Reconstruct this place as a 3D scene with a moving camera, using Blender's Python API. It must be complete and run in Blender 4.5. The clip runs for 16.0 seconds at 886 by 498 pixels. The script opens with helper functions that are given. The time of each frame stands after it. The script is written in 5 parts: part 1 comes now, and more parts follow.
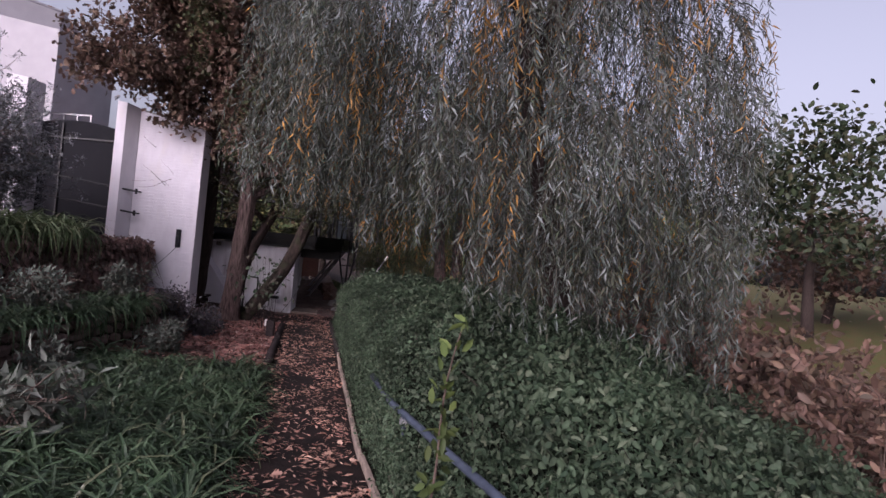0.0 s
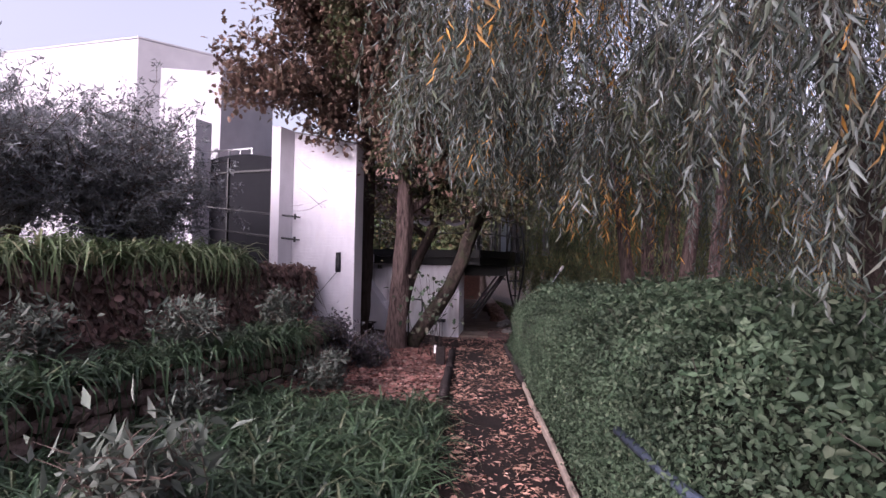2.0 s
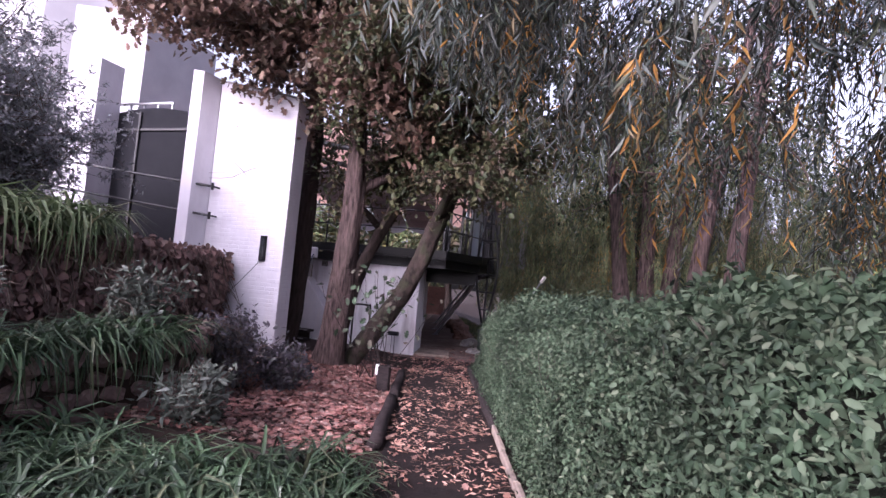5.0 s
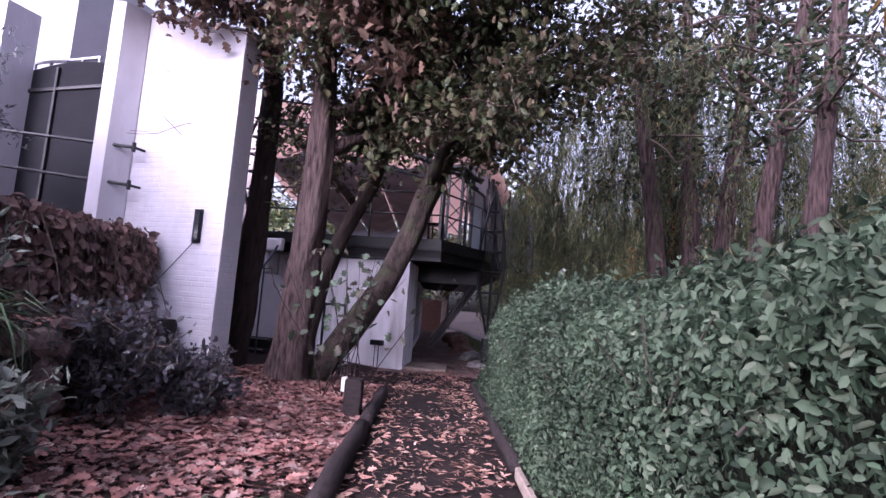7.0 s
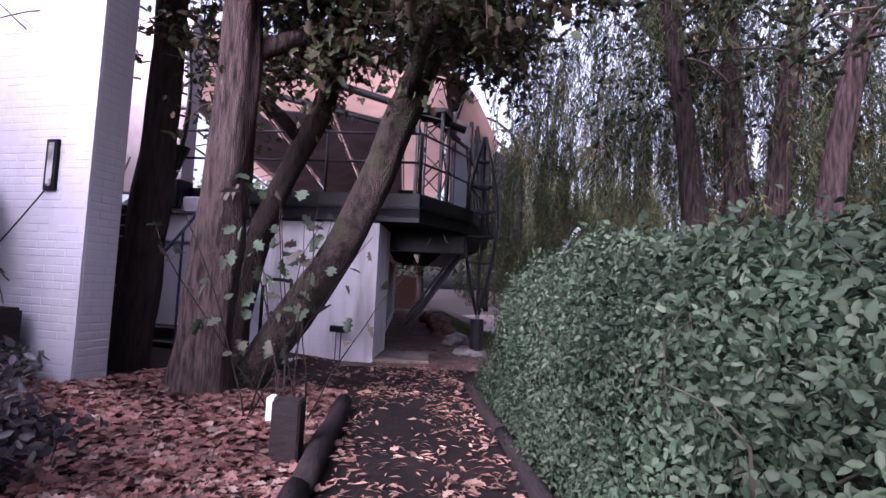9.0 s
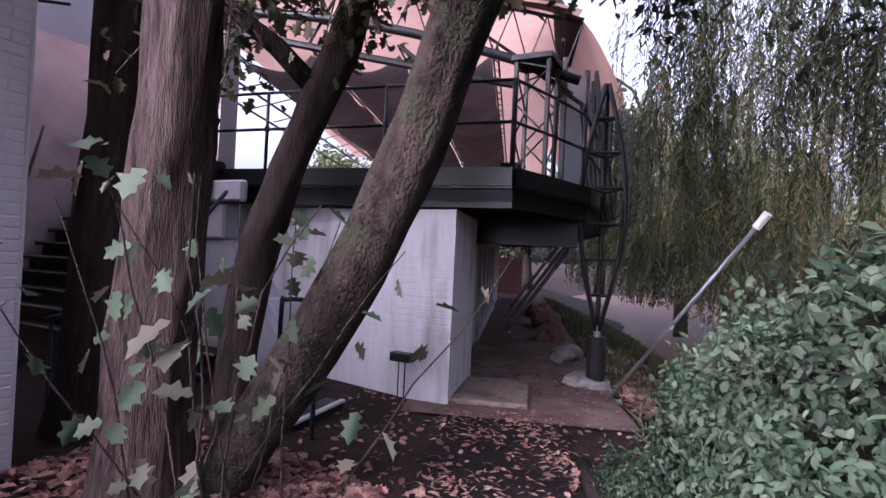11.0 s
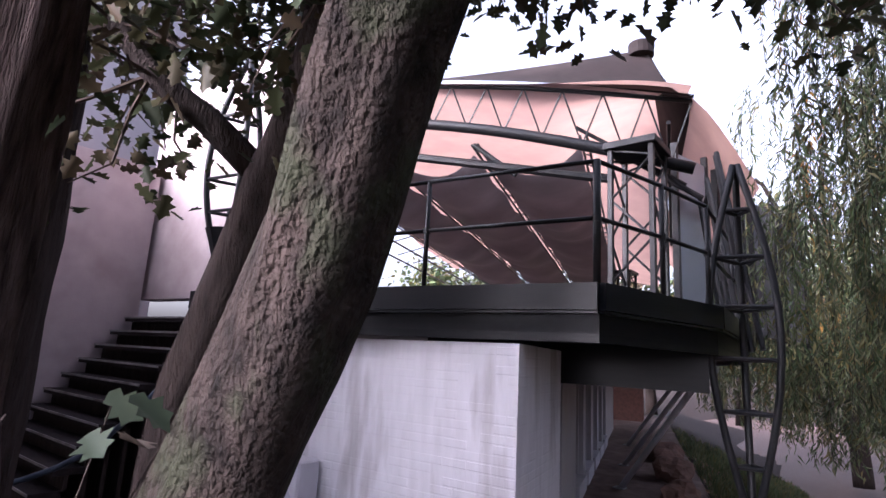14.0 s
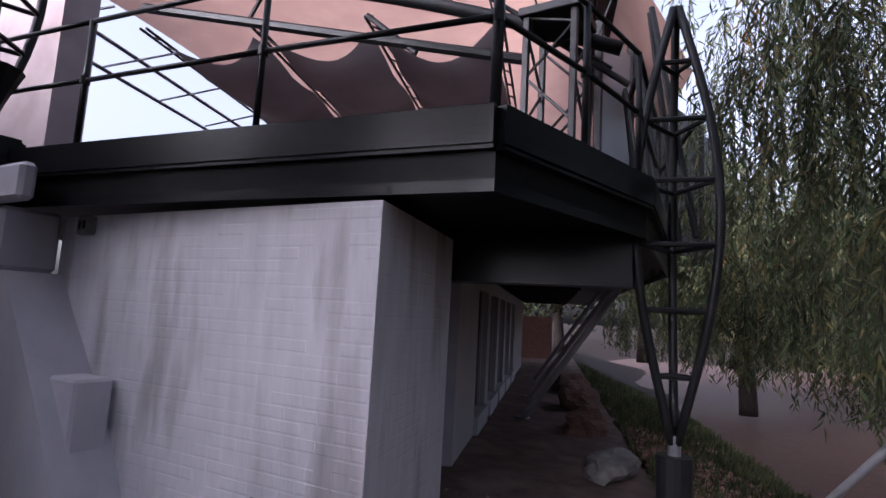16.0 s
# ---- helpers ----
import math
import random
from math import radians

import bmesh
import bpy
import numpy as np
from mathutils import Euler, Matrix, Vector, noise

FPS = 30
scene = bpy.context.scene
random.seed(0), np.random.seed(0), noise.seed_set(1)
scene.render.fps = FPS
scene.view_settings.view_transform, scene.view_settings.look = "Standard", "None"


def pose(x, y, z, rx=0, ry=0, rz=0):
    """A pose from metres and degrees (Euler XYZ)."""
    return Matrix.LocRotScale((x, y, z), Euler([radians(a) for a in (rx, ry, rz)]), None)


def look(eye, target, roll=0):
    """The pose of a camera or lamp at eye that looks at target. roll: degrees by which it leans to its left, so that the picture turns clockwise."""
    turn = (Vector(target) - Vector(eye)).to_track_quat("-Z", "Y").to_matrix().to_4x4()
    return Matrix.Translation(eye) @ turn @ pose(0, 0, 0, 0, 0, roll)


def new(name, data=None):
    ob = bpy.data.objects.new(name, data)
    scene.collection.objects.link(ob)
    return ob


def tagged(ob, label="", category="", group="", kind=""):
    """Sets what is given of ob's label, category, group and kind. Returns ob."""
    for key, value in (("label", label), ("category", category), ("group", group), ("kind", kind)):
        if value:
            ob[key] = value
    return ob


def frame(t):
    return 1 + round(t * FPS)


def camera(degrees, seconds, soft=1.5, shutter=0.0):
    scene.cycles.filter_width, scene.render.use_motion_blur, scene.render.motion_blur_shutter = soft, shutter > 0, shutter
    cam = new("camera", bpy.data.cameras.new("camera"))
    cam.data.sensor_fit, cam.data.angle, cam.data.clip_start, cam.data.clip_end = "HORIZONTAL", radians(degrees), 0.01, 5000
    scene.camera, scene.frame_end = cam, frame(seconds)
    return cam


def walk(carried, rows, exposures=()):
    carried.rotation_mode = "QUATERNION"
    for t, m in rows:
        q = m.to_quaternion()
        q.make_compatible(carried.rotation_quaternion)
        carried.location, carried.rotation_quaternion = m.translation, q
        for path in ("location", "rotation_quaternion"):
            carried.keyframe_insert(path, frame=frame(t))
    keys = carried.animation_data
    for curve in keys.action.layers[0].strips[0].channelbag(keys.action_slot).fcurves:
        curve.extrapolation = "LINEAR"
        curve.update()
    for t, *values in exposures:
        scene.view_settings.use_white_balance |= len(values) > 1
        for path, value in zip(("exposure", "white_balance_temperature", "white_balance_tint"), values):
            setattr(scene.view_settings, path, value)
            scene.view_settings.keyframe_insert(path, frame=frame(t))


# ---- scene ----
# ---- camera ----
cam = camera(78.2, 16.0, soft=1.5, shutter=0.0)
ROWS = [
    (0, (1.822, -2.039, 2.464), (1.648, -0.046, 2.485), 5.6),
    (0.5, (1.576, -1.427, 2.383), (1.219, 0.541, 2.413), 5.8),
    (1, (1.279, -0.880, 2.286), (0.743, 1.046, 2.306), 3.2),
    (1.5, (1.024, -0.378, 2.199), (0.399, 1.521, 2.227), 2.0),
    (2, (0.851, 0.089, 2.125), (0.131, 1.954, 2.193), 1.0),
    (2.5, (0.758, 0.504, 2.051), (0.111, 2.395, 2.134), 1.7),
    (3, (0.651, 0.843, 1.961), (-0.016, 2.727, 2.020), 0.7),
    (3.5, (0.566, 1.169, 1.910), (-0.064, 3.067, 1.950), 2.4),
    (4, (0.480, 1.549, 1.917), (-0.097, 3.463, 1.978), 3.4),
    (4.2, (0.424, 1.783, 1.936), (-0.181, 3.688, 2.004), 4.2),
    (6.3, (-0.515, 4.538, 1.337), (-1.125, 6.427, 1.585), 5.9),
    (6.5, (-0.556, 4.765, 1.307), (-1.184, 6.646, 1.563), 5.1),
    (7, (-0.633, 5.318, 1.302), (-1.239, 7.212, 1.519), 4.3),
    (7.5, (-0.754, 5.855, 1.330), (-1.291, 7.778, 1.443), 3.0),
    (8, (-1.026, 6.455, 1.352), (-1.624, 8.360, 1.477), 2.3),
    (8.5, (-1.311, 7.026, 1.278), (-1.813, 8.958, 1.412), 3.1),
    (9, (-1.484, 7.644, 1.239), (-1.986, 9.574, 1.381), 2.8),
    (9.5, (-1.565, 8.291, 1.303), (-2.205, 10.184, 1.379), 3.7),
    (9.7, (-1.549, 8.568, 1.356), (-2.259, 10.436, 1.434), 5.0),
    (11.8, (-2.393, 10.602, 1.874), (-3.224, 12.2, 1.879), 1.7),
    (12, (-2.428, 10.68, 1.927), (-3.258, 12.277, 1.964), 2.3),
    (12.5, (-2.515, 10.979, 2.048), (-3.371, 12.551, 2.25), 3.8),
    (13, (-2.524, 11.164, 2.125), (-3.371, 12.716, 2.455), 1.7),
    (13.5, (-2.549, 11.475, 2.165), (-3.508, 12.951, 2.534), 1.6),
    (14, (-2.413, 11.812, 2.04), (-3.508, 13.193, 2.399), 3.3),
    (14.5, (-2.524, 12.247, 1.968), (-3.552, 13.7, 2.236), 5.4),
    (15, (-2.662, 12.624, 1.857), (-3.641, 14.113, 2.113), 4.7),
    (15.5, (-2.783, 13.003, 1.787), (-3.745, 14.503, 2.049), 3.0),
    (16, (-2.867, 13.24, 1.604), (-3.752, 14.792, 1.82), 3.2),
]
walk(cam, [(t, look(eye, target, roll)) for t, eye, target, roll in ROWS],
     exposures=[(0.0, 0.45, 6000, 32), (0.6, 0.82, 6000, 33), (1.5, 1.15, 6000, 34), (2.5, 1.3, 6000, 33), (4.0, 1.75, 5900, 33), (7.0, 1.75, 5450, 39), (8.0, 1.75, 5450, 39), (9.5, 1.7, 5450, 39), (12.5, 2.15, 5600, 28), (14.0, 2.3, 5600, 27), (15.0, 1.65, 5550, 26), (16.0, 1.45, 5550, 24)])

# ---- world and light ----
world = bpy.data.worlds.new("sky")
scene.world = world
world.use_nodes = True
wt = world.node_tree
sky = wt.nodes.new("ShaderNodeTexSky")
sky.sky_type = "NISHITA"
sky.sun_disc = False
sky.sun_elevation = radians(24)
sky.sun_rotation = radians(205)
sky.air_density, sky.dust_density, sky.ozone_density = 1.0, 8.0, 0.4
wt.nodes["Background"].inputs["Strength"].default_value = 0.15
haze = wt.nodes.new("ShaderNodeHueSaturation")
haze.inputs["Saturation"].default_value, haze.inputs["Value"].default_value = 0.35, 1.15
wt.links.new(sky.outputs["Color"], haze.inputs["Color"])
wt.links.new(haze.outputs["Color"], wt.nodes["Background"].inputs["Color"])
sun_data = bpy.data.lights.new("sun", "SUN")
sun_data.energy, sun_data.angle, sun_data.color = 0.6, radians(40), (1.0, 0.95, 0.9)
sun = new("sun", sun_data)
sun.matrix_world = look((0, 0, 20), (4.0, 12.0, 12.5))


# ---- materials ----
def mat(name, base, base2=None, rough=0.8, scale=8.0, bump=0.15, metal=0.0, stain=None, stain_scale=1.2, stain_lo=0.5, stain_hi=0.7,
        island=0.0, spec=0.15, transl=0.0, stretch=(1, 1, 1), bump_dist=0.01, object_random=False):
    m = bpy.data.materials.new(name)
    m.use_nodes = True
    nt = m.node_tree
    n, l = nt.nodes, nt.links
    bsdf = n["Principled BSDF"]
    bsdf.inputs["Roughness"].default_value = rough
    bsdf.inputs["Metallic"].default_value = metal
    bsdf.inputs["Specular IOR Level"].default_value = spec
    base2 = base2 or tuple(c * 0.7 for c in base)
    co = n.new("ShaderNodeTexCoord")
    mp = n.new("ShaderNodeMapping")
    mp.inputs["Scale"].default_value = stretch
    geo = n.new("ShaderNodeNewGeometry")
    l.new(geo.outputs["Position"], mp.inputs["Vector"])
    no = n.new("ShaderNodeTexNoise")
    no.inputs["Scale"].default_value = scale
    no.inputs["Detail"].default_value = 6.0
    l.new(mp.outputs["Vector"], no.inputs["Vector"])
    ramp = n.new("ShaderNodeMapRange")
    ramp.inputs["From Min"].default_value, ramp.inputs["From Max"].default_value = 0.3, 0.7
    l.new(no.outputs["Fac"], ramp.inputs["Value"])
    mix = n.new("ShaderNodeMix")
    mix.data_type = "RGBA"
    mix.inputs["A"].default_value = (*base, 1)
    mix.inputs["B"].default_value = (*base2, 1)
    l.new(ramp.outputs["Result"], mix.inputs["Factor"])
    out = mix.outputs["Result"]
    if stain:
        ns = n.new("ShaderNodeTexNoise")
        ns.inputs["Scale"].default_value = stain_scale
        ns.inputs["Detail"].default_value = 5.0
        l.new(mp.outputs["Vector"], ns.inputs["Vector"])
        r2 = n.new("ShaderNodeMapRange")
        r2.inputs["From Min"].default_value, r2.inputs["From Max"].default_value = stain_lo, stain_hi
        l.new(ns.outputs["Fac"], r2.inputs["Value"])
        mx = n.new("ShaderNodeMix")
        mx.data_type = "RGBA"
        l.new(r2.outputs["Result"], mx.inputs["Factor"])
        l.new(out, mx.inputs["A"])
        mx.inputs["B"].default_value = (*stain, 1)
        out = mx.outputs["Result"]
    if island or object_random:
        hsv = n.new("ShaderNodeHueSaturation")
        mr = n.new("ShaderNodeMapRange")
        amount = island or 0.25
        mr.inputs["To Min"].default_value, mr.inputs["To Max"].default_value = 1 - amount, 1 + amount
        if object_random:
            oi = n.new("ShaderNodeObjectInfo")
            l.new(oi.outputs["Random"], mr.inputs["Value"])
        else:
            l.new(geo.outputs["Random Per Island"], mr.inputs["Value"])
        l.new(mr.outputs["Result"], hsv.inputs["Value"])
        l.new(out, hsv.inputs["Color"])
        out = hsv.outputs["Color"]
    l.new(out, bsdf.inputs["Base Color"])
    if bump:
        bp = n.new("ShaderNodeBump")
        bp.inputs["Strength"].default_value = bump
        bp.inputs["Distance"].default_value = bump_dist
        nb = n.new("ShaderNodeTexNoise")
        nb.inputs["Scale"].default_value = scale * 4
        nb.inputs["Detail"].default_value = 4.0
        l.new(mp.outputs["Vector"], nb.inputs["Vector"])
        l.new(nb.outputs["Fac"], bp.inputs["Height"])
        l.new(bp.outputs["Normal"], bsdf.inputs["Normal"])
    if transl:
        tr = n.new("ShaderNodeBsdfTranslucent")
        l.new(out, tr.inputs["Color"])
        ms = n.new("ShaderNodeMixShader")
        ms.inputs[0].default_value = transl
        l.new(bsdf.outputs[0], ms.inputs[1])
        l.new(tr.outputs[0], ms.inputs[2])
        l.new(ms.outputs[0], n["Material Output"].inputs["Surface"])
    return m


def leaf_mat(name, colours, rough=0.55, transl=0.25, spec=0.2):
    """Foliage: each leaf takes one of several colours."""
    m = bpy.data.materials.new(name)
    m.use_nodes = True
    n, l = m.node_tree.nodes, m.node_tree.links
    bsdf = n["Principled BSDF"]
    bsdf.inputs["Roughness"].default_value = rough
    bsdf.inputs["Specular IOR Level"].default_value = spec
    geo = n.new("ShaderNodeNewGeometry")
    ramp = n.new("ShaderNodeValToRGB")
    ramp.color_ramp.interpolation = "LINEAR"
    els = ramp.color_ramp.elements
    for i, c in enumerate(colours):
        p = i / max(1, len(colours) - 1)
        e = els[i] if i < 2 else els.new(p)
        e.position = p
        e.color = (*c, 1)
    els[0].position = 0.0
    l.new(geo.outputs["Random Per Island"], ramp.inputs["Fac"])
    no = n.new("ShaderNodeTexNoise")
    no.inputs["Scale"].default_value = 1.3
    l.new(geo.outputs["Position"], no.inputs["Vector"])
    mr = n.new("ShaderNodeMapRange")
    mr.inputs["From Min"].default_value, mr.inputs["From Max"].default_value = 0.3, 0.7
    mr.inputs["To Min"].default_value, mr.inputs["To Max"].default_value = 0.5, 1.5
    l.new(no.outputs["Fac"], mr.inputs["Value"])
    hsv = n.new("ShaderNodeHueSaturation")
    l.new(ramp.outputs["Color"], hsv.inputs["Color"])
    l.new(mr.outputs["Result"], hsv.inputs["Value"])
    l.new(hsv.outputs["Color"], bsdf.inputs["Base Color"])
    tr = n.new("ShaderNodeBsdfTranslucent")
    l.new(hsv.outputs["Color"], tr.inputs["Color"])
    ms = n.new("ShaderNodeMixShader")
    ms.inputs[0].default_value = transl
    l.new(bsdf.outputs[0], ms.inputs[1])
    l.new(tr.outputs[0], ms.inputs[2])
    l.new(ms.outputs[0], n["Material Output"].inputs["Surface"])
    return m


M_SOIL = mat("soil", (0.033, 0.021, 0.0168), (0.018, 0.012, 0.0102), 0.95, 5, 0.6, bump_dist=0.03)
M_PATH = mat("path_dirt", (0.017, 0.0115, 0.0105), (0.009, 0.007, 0.007), 0.9, 7, 0.5, stain=(0.025, 0.016, 0.014), stain_scale=2.0, bump_dist=0.02)
M_PAVING = mat("brown_paving", (0.17, 0.115, 0.1), (0.1, 0.07, 0.062), 0.85, 5, 0.5, stain=(0.22, 0.16, 0.14), stain_scale=1.5, bump_dist=0.02)
M_GRASSBANK = mat("bank_grass", (0.06, 0.075, 0.025), (0.09, 0.06, 0.03), 0.95, 3, 0.6, bump_dist=0.05)
M_WHITE = mat("white_painted_brick", (0.52, 0.5, 0.54), (0.46, 0.44, 0.48), 0.75, 5, 0.35, stain=(0.5, 0.47, 0.46), stain_scale=2.2, stain_lo=0.56, stain_hi=0.8, stretch=(1, 1, 0.45))
M_STREAK = mat("stained_white_brick", (0.66, 0.64, 0.67), (0.57, 0.55, 0.58), 0.8, 6, 0.4, stain=(0.24, 0.21, 0.21), stain_scale=2.4, stain_lo=0.53, stain_hi=0.8, stretch=(1.6, 1.6, 0.28))
M_PINKWALL = mat("pinkish_plaster", (0.5, 0.42, 0.42), (0.44, 0.36, 0.36), 0.85, 4, 0.25, stain=(0.36, 0.28, 0.27), stain_scale=1.2)
M_HOUSE = mat("house_plaster", (0.36, 0.345, 0.37), (0.31, 0.3, 0.32), 0.8, 2, 0.1)
M_BLACK = mat("black_steel", (0.0099, 0.0108, 0.0126), (0.01575, 0.0153, 0.0162), 0.42, 12, 0.1, stain=(0.02, 0.017, 0.017), stain_scale=3, spec=0.25)
M_FASCIA = mat("dark_fascia_board", (0.004, 0.0045, 0.006), (0.0025, 0.003, 0.004), 0.3, 3, 0.12, stain=(0.007, 0.007, 0.008), stain_scale=2, stretch=(0.5, 0.5, 4), spec=0.22)
M_STEEL = mat("galvanised_pipe", (0.27, 0.27, 0.285), (0.21, 0.21, 0.225), 0.45, 8, 0.1, metal=0.6)
M_BLUEPIPE = mat("blue_grey_pipe", (0.05, 0.062, 0.085), (0.03, 0.038, 0.055), 0.5, 14, 0.1)
M_BARK = mat("ridged_bark", (0.17, 0.118, 0.11), (0.028, 0.019, 0.018), 0.95, 9, 1.0, stretch=(3.2, 3.2, 0.4), bump_dist=0.09, stain=(0.1, 0.085, 0.07), stain_scale=0.6, stain_lo=0.55, stain_hi=0.8)
M_BARK2 = mat("mottled_bark", (0.058, 0.042, 0.036), (0.012, 0.009, 0.008), 0.9, 8, 1.0, stain=(0.038, 0.039, 0.024), stain_scale=3.2, stain_lo=0.5, stain_hi=0.62, stretch=(1.6, 1.6, 1.0), bump_dist=0.06)
M_BARKDARK = mat("dark_bark", (0.051, 0.0372, 0.033), (0.024, 0.018, 0.0162), 0.95, 9, 0.9, stretch=(2.4, 2.4, 0.5), bump_dist=0.04)
# near-black green: shade between the hedge leaves, put into the colour
M_HEDGESHADE = mat("hedge_inner_shade", (0.012, 0.014, 0.009), (0.006, 0.007, 0.005), 0.95, 14, 0.8, spec=0.05, bump_dist=0.04)
M_STRAND = mat("willow_twig", (0.05, 0.045, 0.035), (0.03, 0.027, 0.022), 0.9, 20, 0.2)
M_TWIG = mat("twig_bark", (0.11, 0.08, 0.065), (0.06, 0.045, 0.04), 0.9, 20, 0.3)
M_STONE = mat("rough_brown_stone", (0.19, 0.13, 0.118), (0.105, 0.072, 0.067), 0.95, 7, 0.8, object_random=True, bump_dist=0.03, stain=(0.2, 0.15, 0.13), stain_scale=3)
M_CONC = mat("grey_concrete", (0.3, 0.28, 0.27), (0.2, 0.18, 0.17), 0.9, 9, 0.4, stain=(0.12, 0.1, 0.09), stain_scale=2)
M_KERB = mat("pale_edging", (0.3, 0.235, 0.19), (0.19, 0.15, 0.13), 0.9, 12, 0.4, stain=(0.1, 0.08, 0.07), stain_scale=2.4)
M_LOG = mat("dark_log", (0.033, 0.024, 0.024), (0.018, 0.0144, 0.0144), 0.85, 10, 0.6, stretch=(1, 1, 4), bump_dist=0.02)
M_ROCK = mat("orange_rock", (0.17, 0.095, 0.075), (0.1, 0.06, 0.05), 0.95, 4, 0.9, bump_dist=0.05)
M_WATER = mat("brown_river", (0.115, 0.07, 0.055), (0.085, 0.053, 0.043), 0.55, 2.5, 0.6, spec=0.05, stretch=(1, 2.4, 1), bump_dist=0.04)
M_GATE = mat("grey_gate_paint", (0.014, 0.014, 0.01624), (0.01176, 0.01176, 0.014), 0.9, 4, 0.1, spec=0.05)
M_PINKTENT = mat("pink_tent_membrane", (0.6, 0.37, 0.3), (0.52, 0.32, 0.26), 0.7, 2, 0.15, transl=0.42, stain=(0.5, 0.3, 0.25), stain_scale=0.7)
M_BROWNTENT = mat("brown_tent_skin", (0.034, 0.025, 0.024), (0.022, 0.017, 0.016), 0.85, 3, 0.3, stain=(0.05, 0.038, 0.034), stain_scale=1)
M_BLIND = mat("grey_sail_cloth", (0.2, 0.185, 0.205), (0.14, 0.128, 0.143), 0.45, 1.2, 0.2, transl=0.22, spec=0.35)
M_GLASSP = mat("frosted_panel", (0.45, 0.5, 0.58), (0.4, 0.45, 0.52), 0.25, 2, 0.05, spec=0.6)
M_DARKGLASS = mat("window_glass", (0.02, 0.022, 0.026), (0.015, 0.016, 0.02), 0.08, 2, 0.0, spec=0.7)
M_BRICK = mat("brick_red", (0.17, 0.085, 0.07), (0.11, 0.06, 0.05), 0.9, 9, 0.4)
M_WIRE = mat("dark_cable", (0.03, 0.03, 0.03), (0.02, 0.02, 0.02), 0.6, 10, 0.0)
M_LABEL = mat("white_plastic", (0.75, 0.73, 0.7), (0.65, 0.63, 0.6), 0.5, 10, 0.05)
L_WILLOW = leaf_mat("willow_leaf", [(0.03, 0.042, 0.03), (0.07, 0.088, 0.078), (0.17, 0.19, 0.185), (0.085, 0.085, 0.062), (0.045, 0.058, 0.036), (0.12, 0.135, 0.125)])
L_WILLOWG = leaf_mat("green_willow_leaf", [(0.045, 0.07, 0.03), (0.09, 0.12, 0.05), (0.12, 0.13, 0.07), (0.17, 0.14, 0.05)])
L_YELLOW = leaf_mat("yellow_willow_leaf", [(0.3, 0.15, 0.035), (0.4, 0.21, 0.055), (0.2, 0.13, 0.055), (0.14, 0.12, 0.08)], transl=0.35)
L_HEDGE = leaf_mat("hedge_leaf", [(0.014, 0.026, 0.015), (0.032, 0.052, 0.03), (0.064, 0.088, 0.056), (0.036, 0.06, 0.034), (0.09, 0.108, 0.072)], rough=0.6, spec=0.15)
L_OAK = leaf_mat("oak_leaf", [(0.025, 0.034, 0.017), (0.045, 0.055, 0.025), (0.07, 0.068, 0.032), (0.085, 0.058, 0.038), (0.035, 0.045, 0.02)])
L_OAKB = leaf_mat("brown_oak_leaf", [(0.09, 0.055, 0.045), (0.15, 0.09, 0.07), (0.07, 0.055, 0.04), (0.19, 0.12, 0.085)])
L_OLIVE = leaf_mat("olive_leaf", [(0.14, 0.15, 0.155), (0.24, 0.245, 0.26), (0.1, 0.11, 0.1), (0.18, 0.175, 0.2)])
L_GRASS = leaf_mat("strap_leaf", [(0.016, 0.031, 0.016), (0.034, 0.062, 0.03), (0.065, 0.1, 0.054), (0.027, 0.05, 0.025), (0.088, 0.098, 0.056)], rough=0.38, spec=0.35)
L_GRASSP = leaf_mat("pale_strap_leaf", [(0.055, 0.085, 0.042), (0.12, 0.17, 0.08), (0.2, 0.245, 0.14), (0.095, 0.135, 0.062), (0.26, 0.25, 0.15)], rough=0.4)
L_CREEPER = leaf_mat("dead_creeper_leaf", [(0.12, 0.07, 0.062), (0.24, 0.15, 0.13), (0.18, 0.11, 0.1), (0.08, 0.052, 0.05), (0.3, 0.21, 0.18)], rough=0.85, transl=0.1)
L_SAGE = leaf_mat("sage_leaf", [(0.06, 0.075, 0.06), (0.12, 0.135, 0.115), (0.085, 0.1, 0.08), (0.155, 0.165, 0.145)], rough=0.7)
L_PURPLE = leaf_mat("purple_grey_leaf", [(0.05, 0.042, 0.05), (0.1, 0.085, 0.1), (0.035, 0.035, 0.036), (0.13, 0.12, 0.135), (0.06, 0.065, 0.055)], rough=0.6)
L_LITTER = leaf_mat("fallen_leaf", [(0.22, 0.11, 0.085), (0.36, 0.21, 0.16), (0.13, 0.07, 0.06), (0.44, 0.29, 0.22), (0.27, 0.13, 0.09)], rough=0.7, transl=0.05)
L_LITTERR = leaf_mat("red_fallen_leaf", [(0.2, 0.085, 0.072), (0.3, 0.15, 0.125), (0.12, 0.058, 0.052), (0.24, 0.12, 0.1), (0.08, 0.045, 0.042), (0.38, 0.26, 0.22)], rough=0.75, transl=0.05)
L_CUTLEAF = leaf_mat("dark_oak_leaf", [(0.02, 0.032, 0.018), (0.035, 0.05, 0.025), (0.06, 0.055, 0.03)])


# ---- geometry helpers ----
def mesh_ob(name, bm, material, smooth=False):
    me = bpy.data.meshes.new(name)
    bm.normal_update()
    bm.to_mesh(me)
    bm.free()
    me.materials.append(material)
    if smooth:
        for p in me.polygons:
            p.use_smooth = True
    return new(name, me)


def part(name, bm, material, parent, label="", smooth=False):
    ob = mesh_ob(name, bm, material, smooth)
    ob.parent = parent
    if label:
        ob["label"] = label
    return ob


def empty(name, loc=(0, 0, 0)):
    ob = new(name)
    ob.location = (0, 0, 0)
    return ob


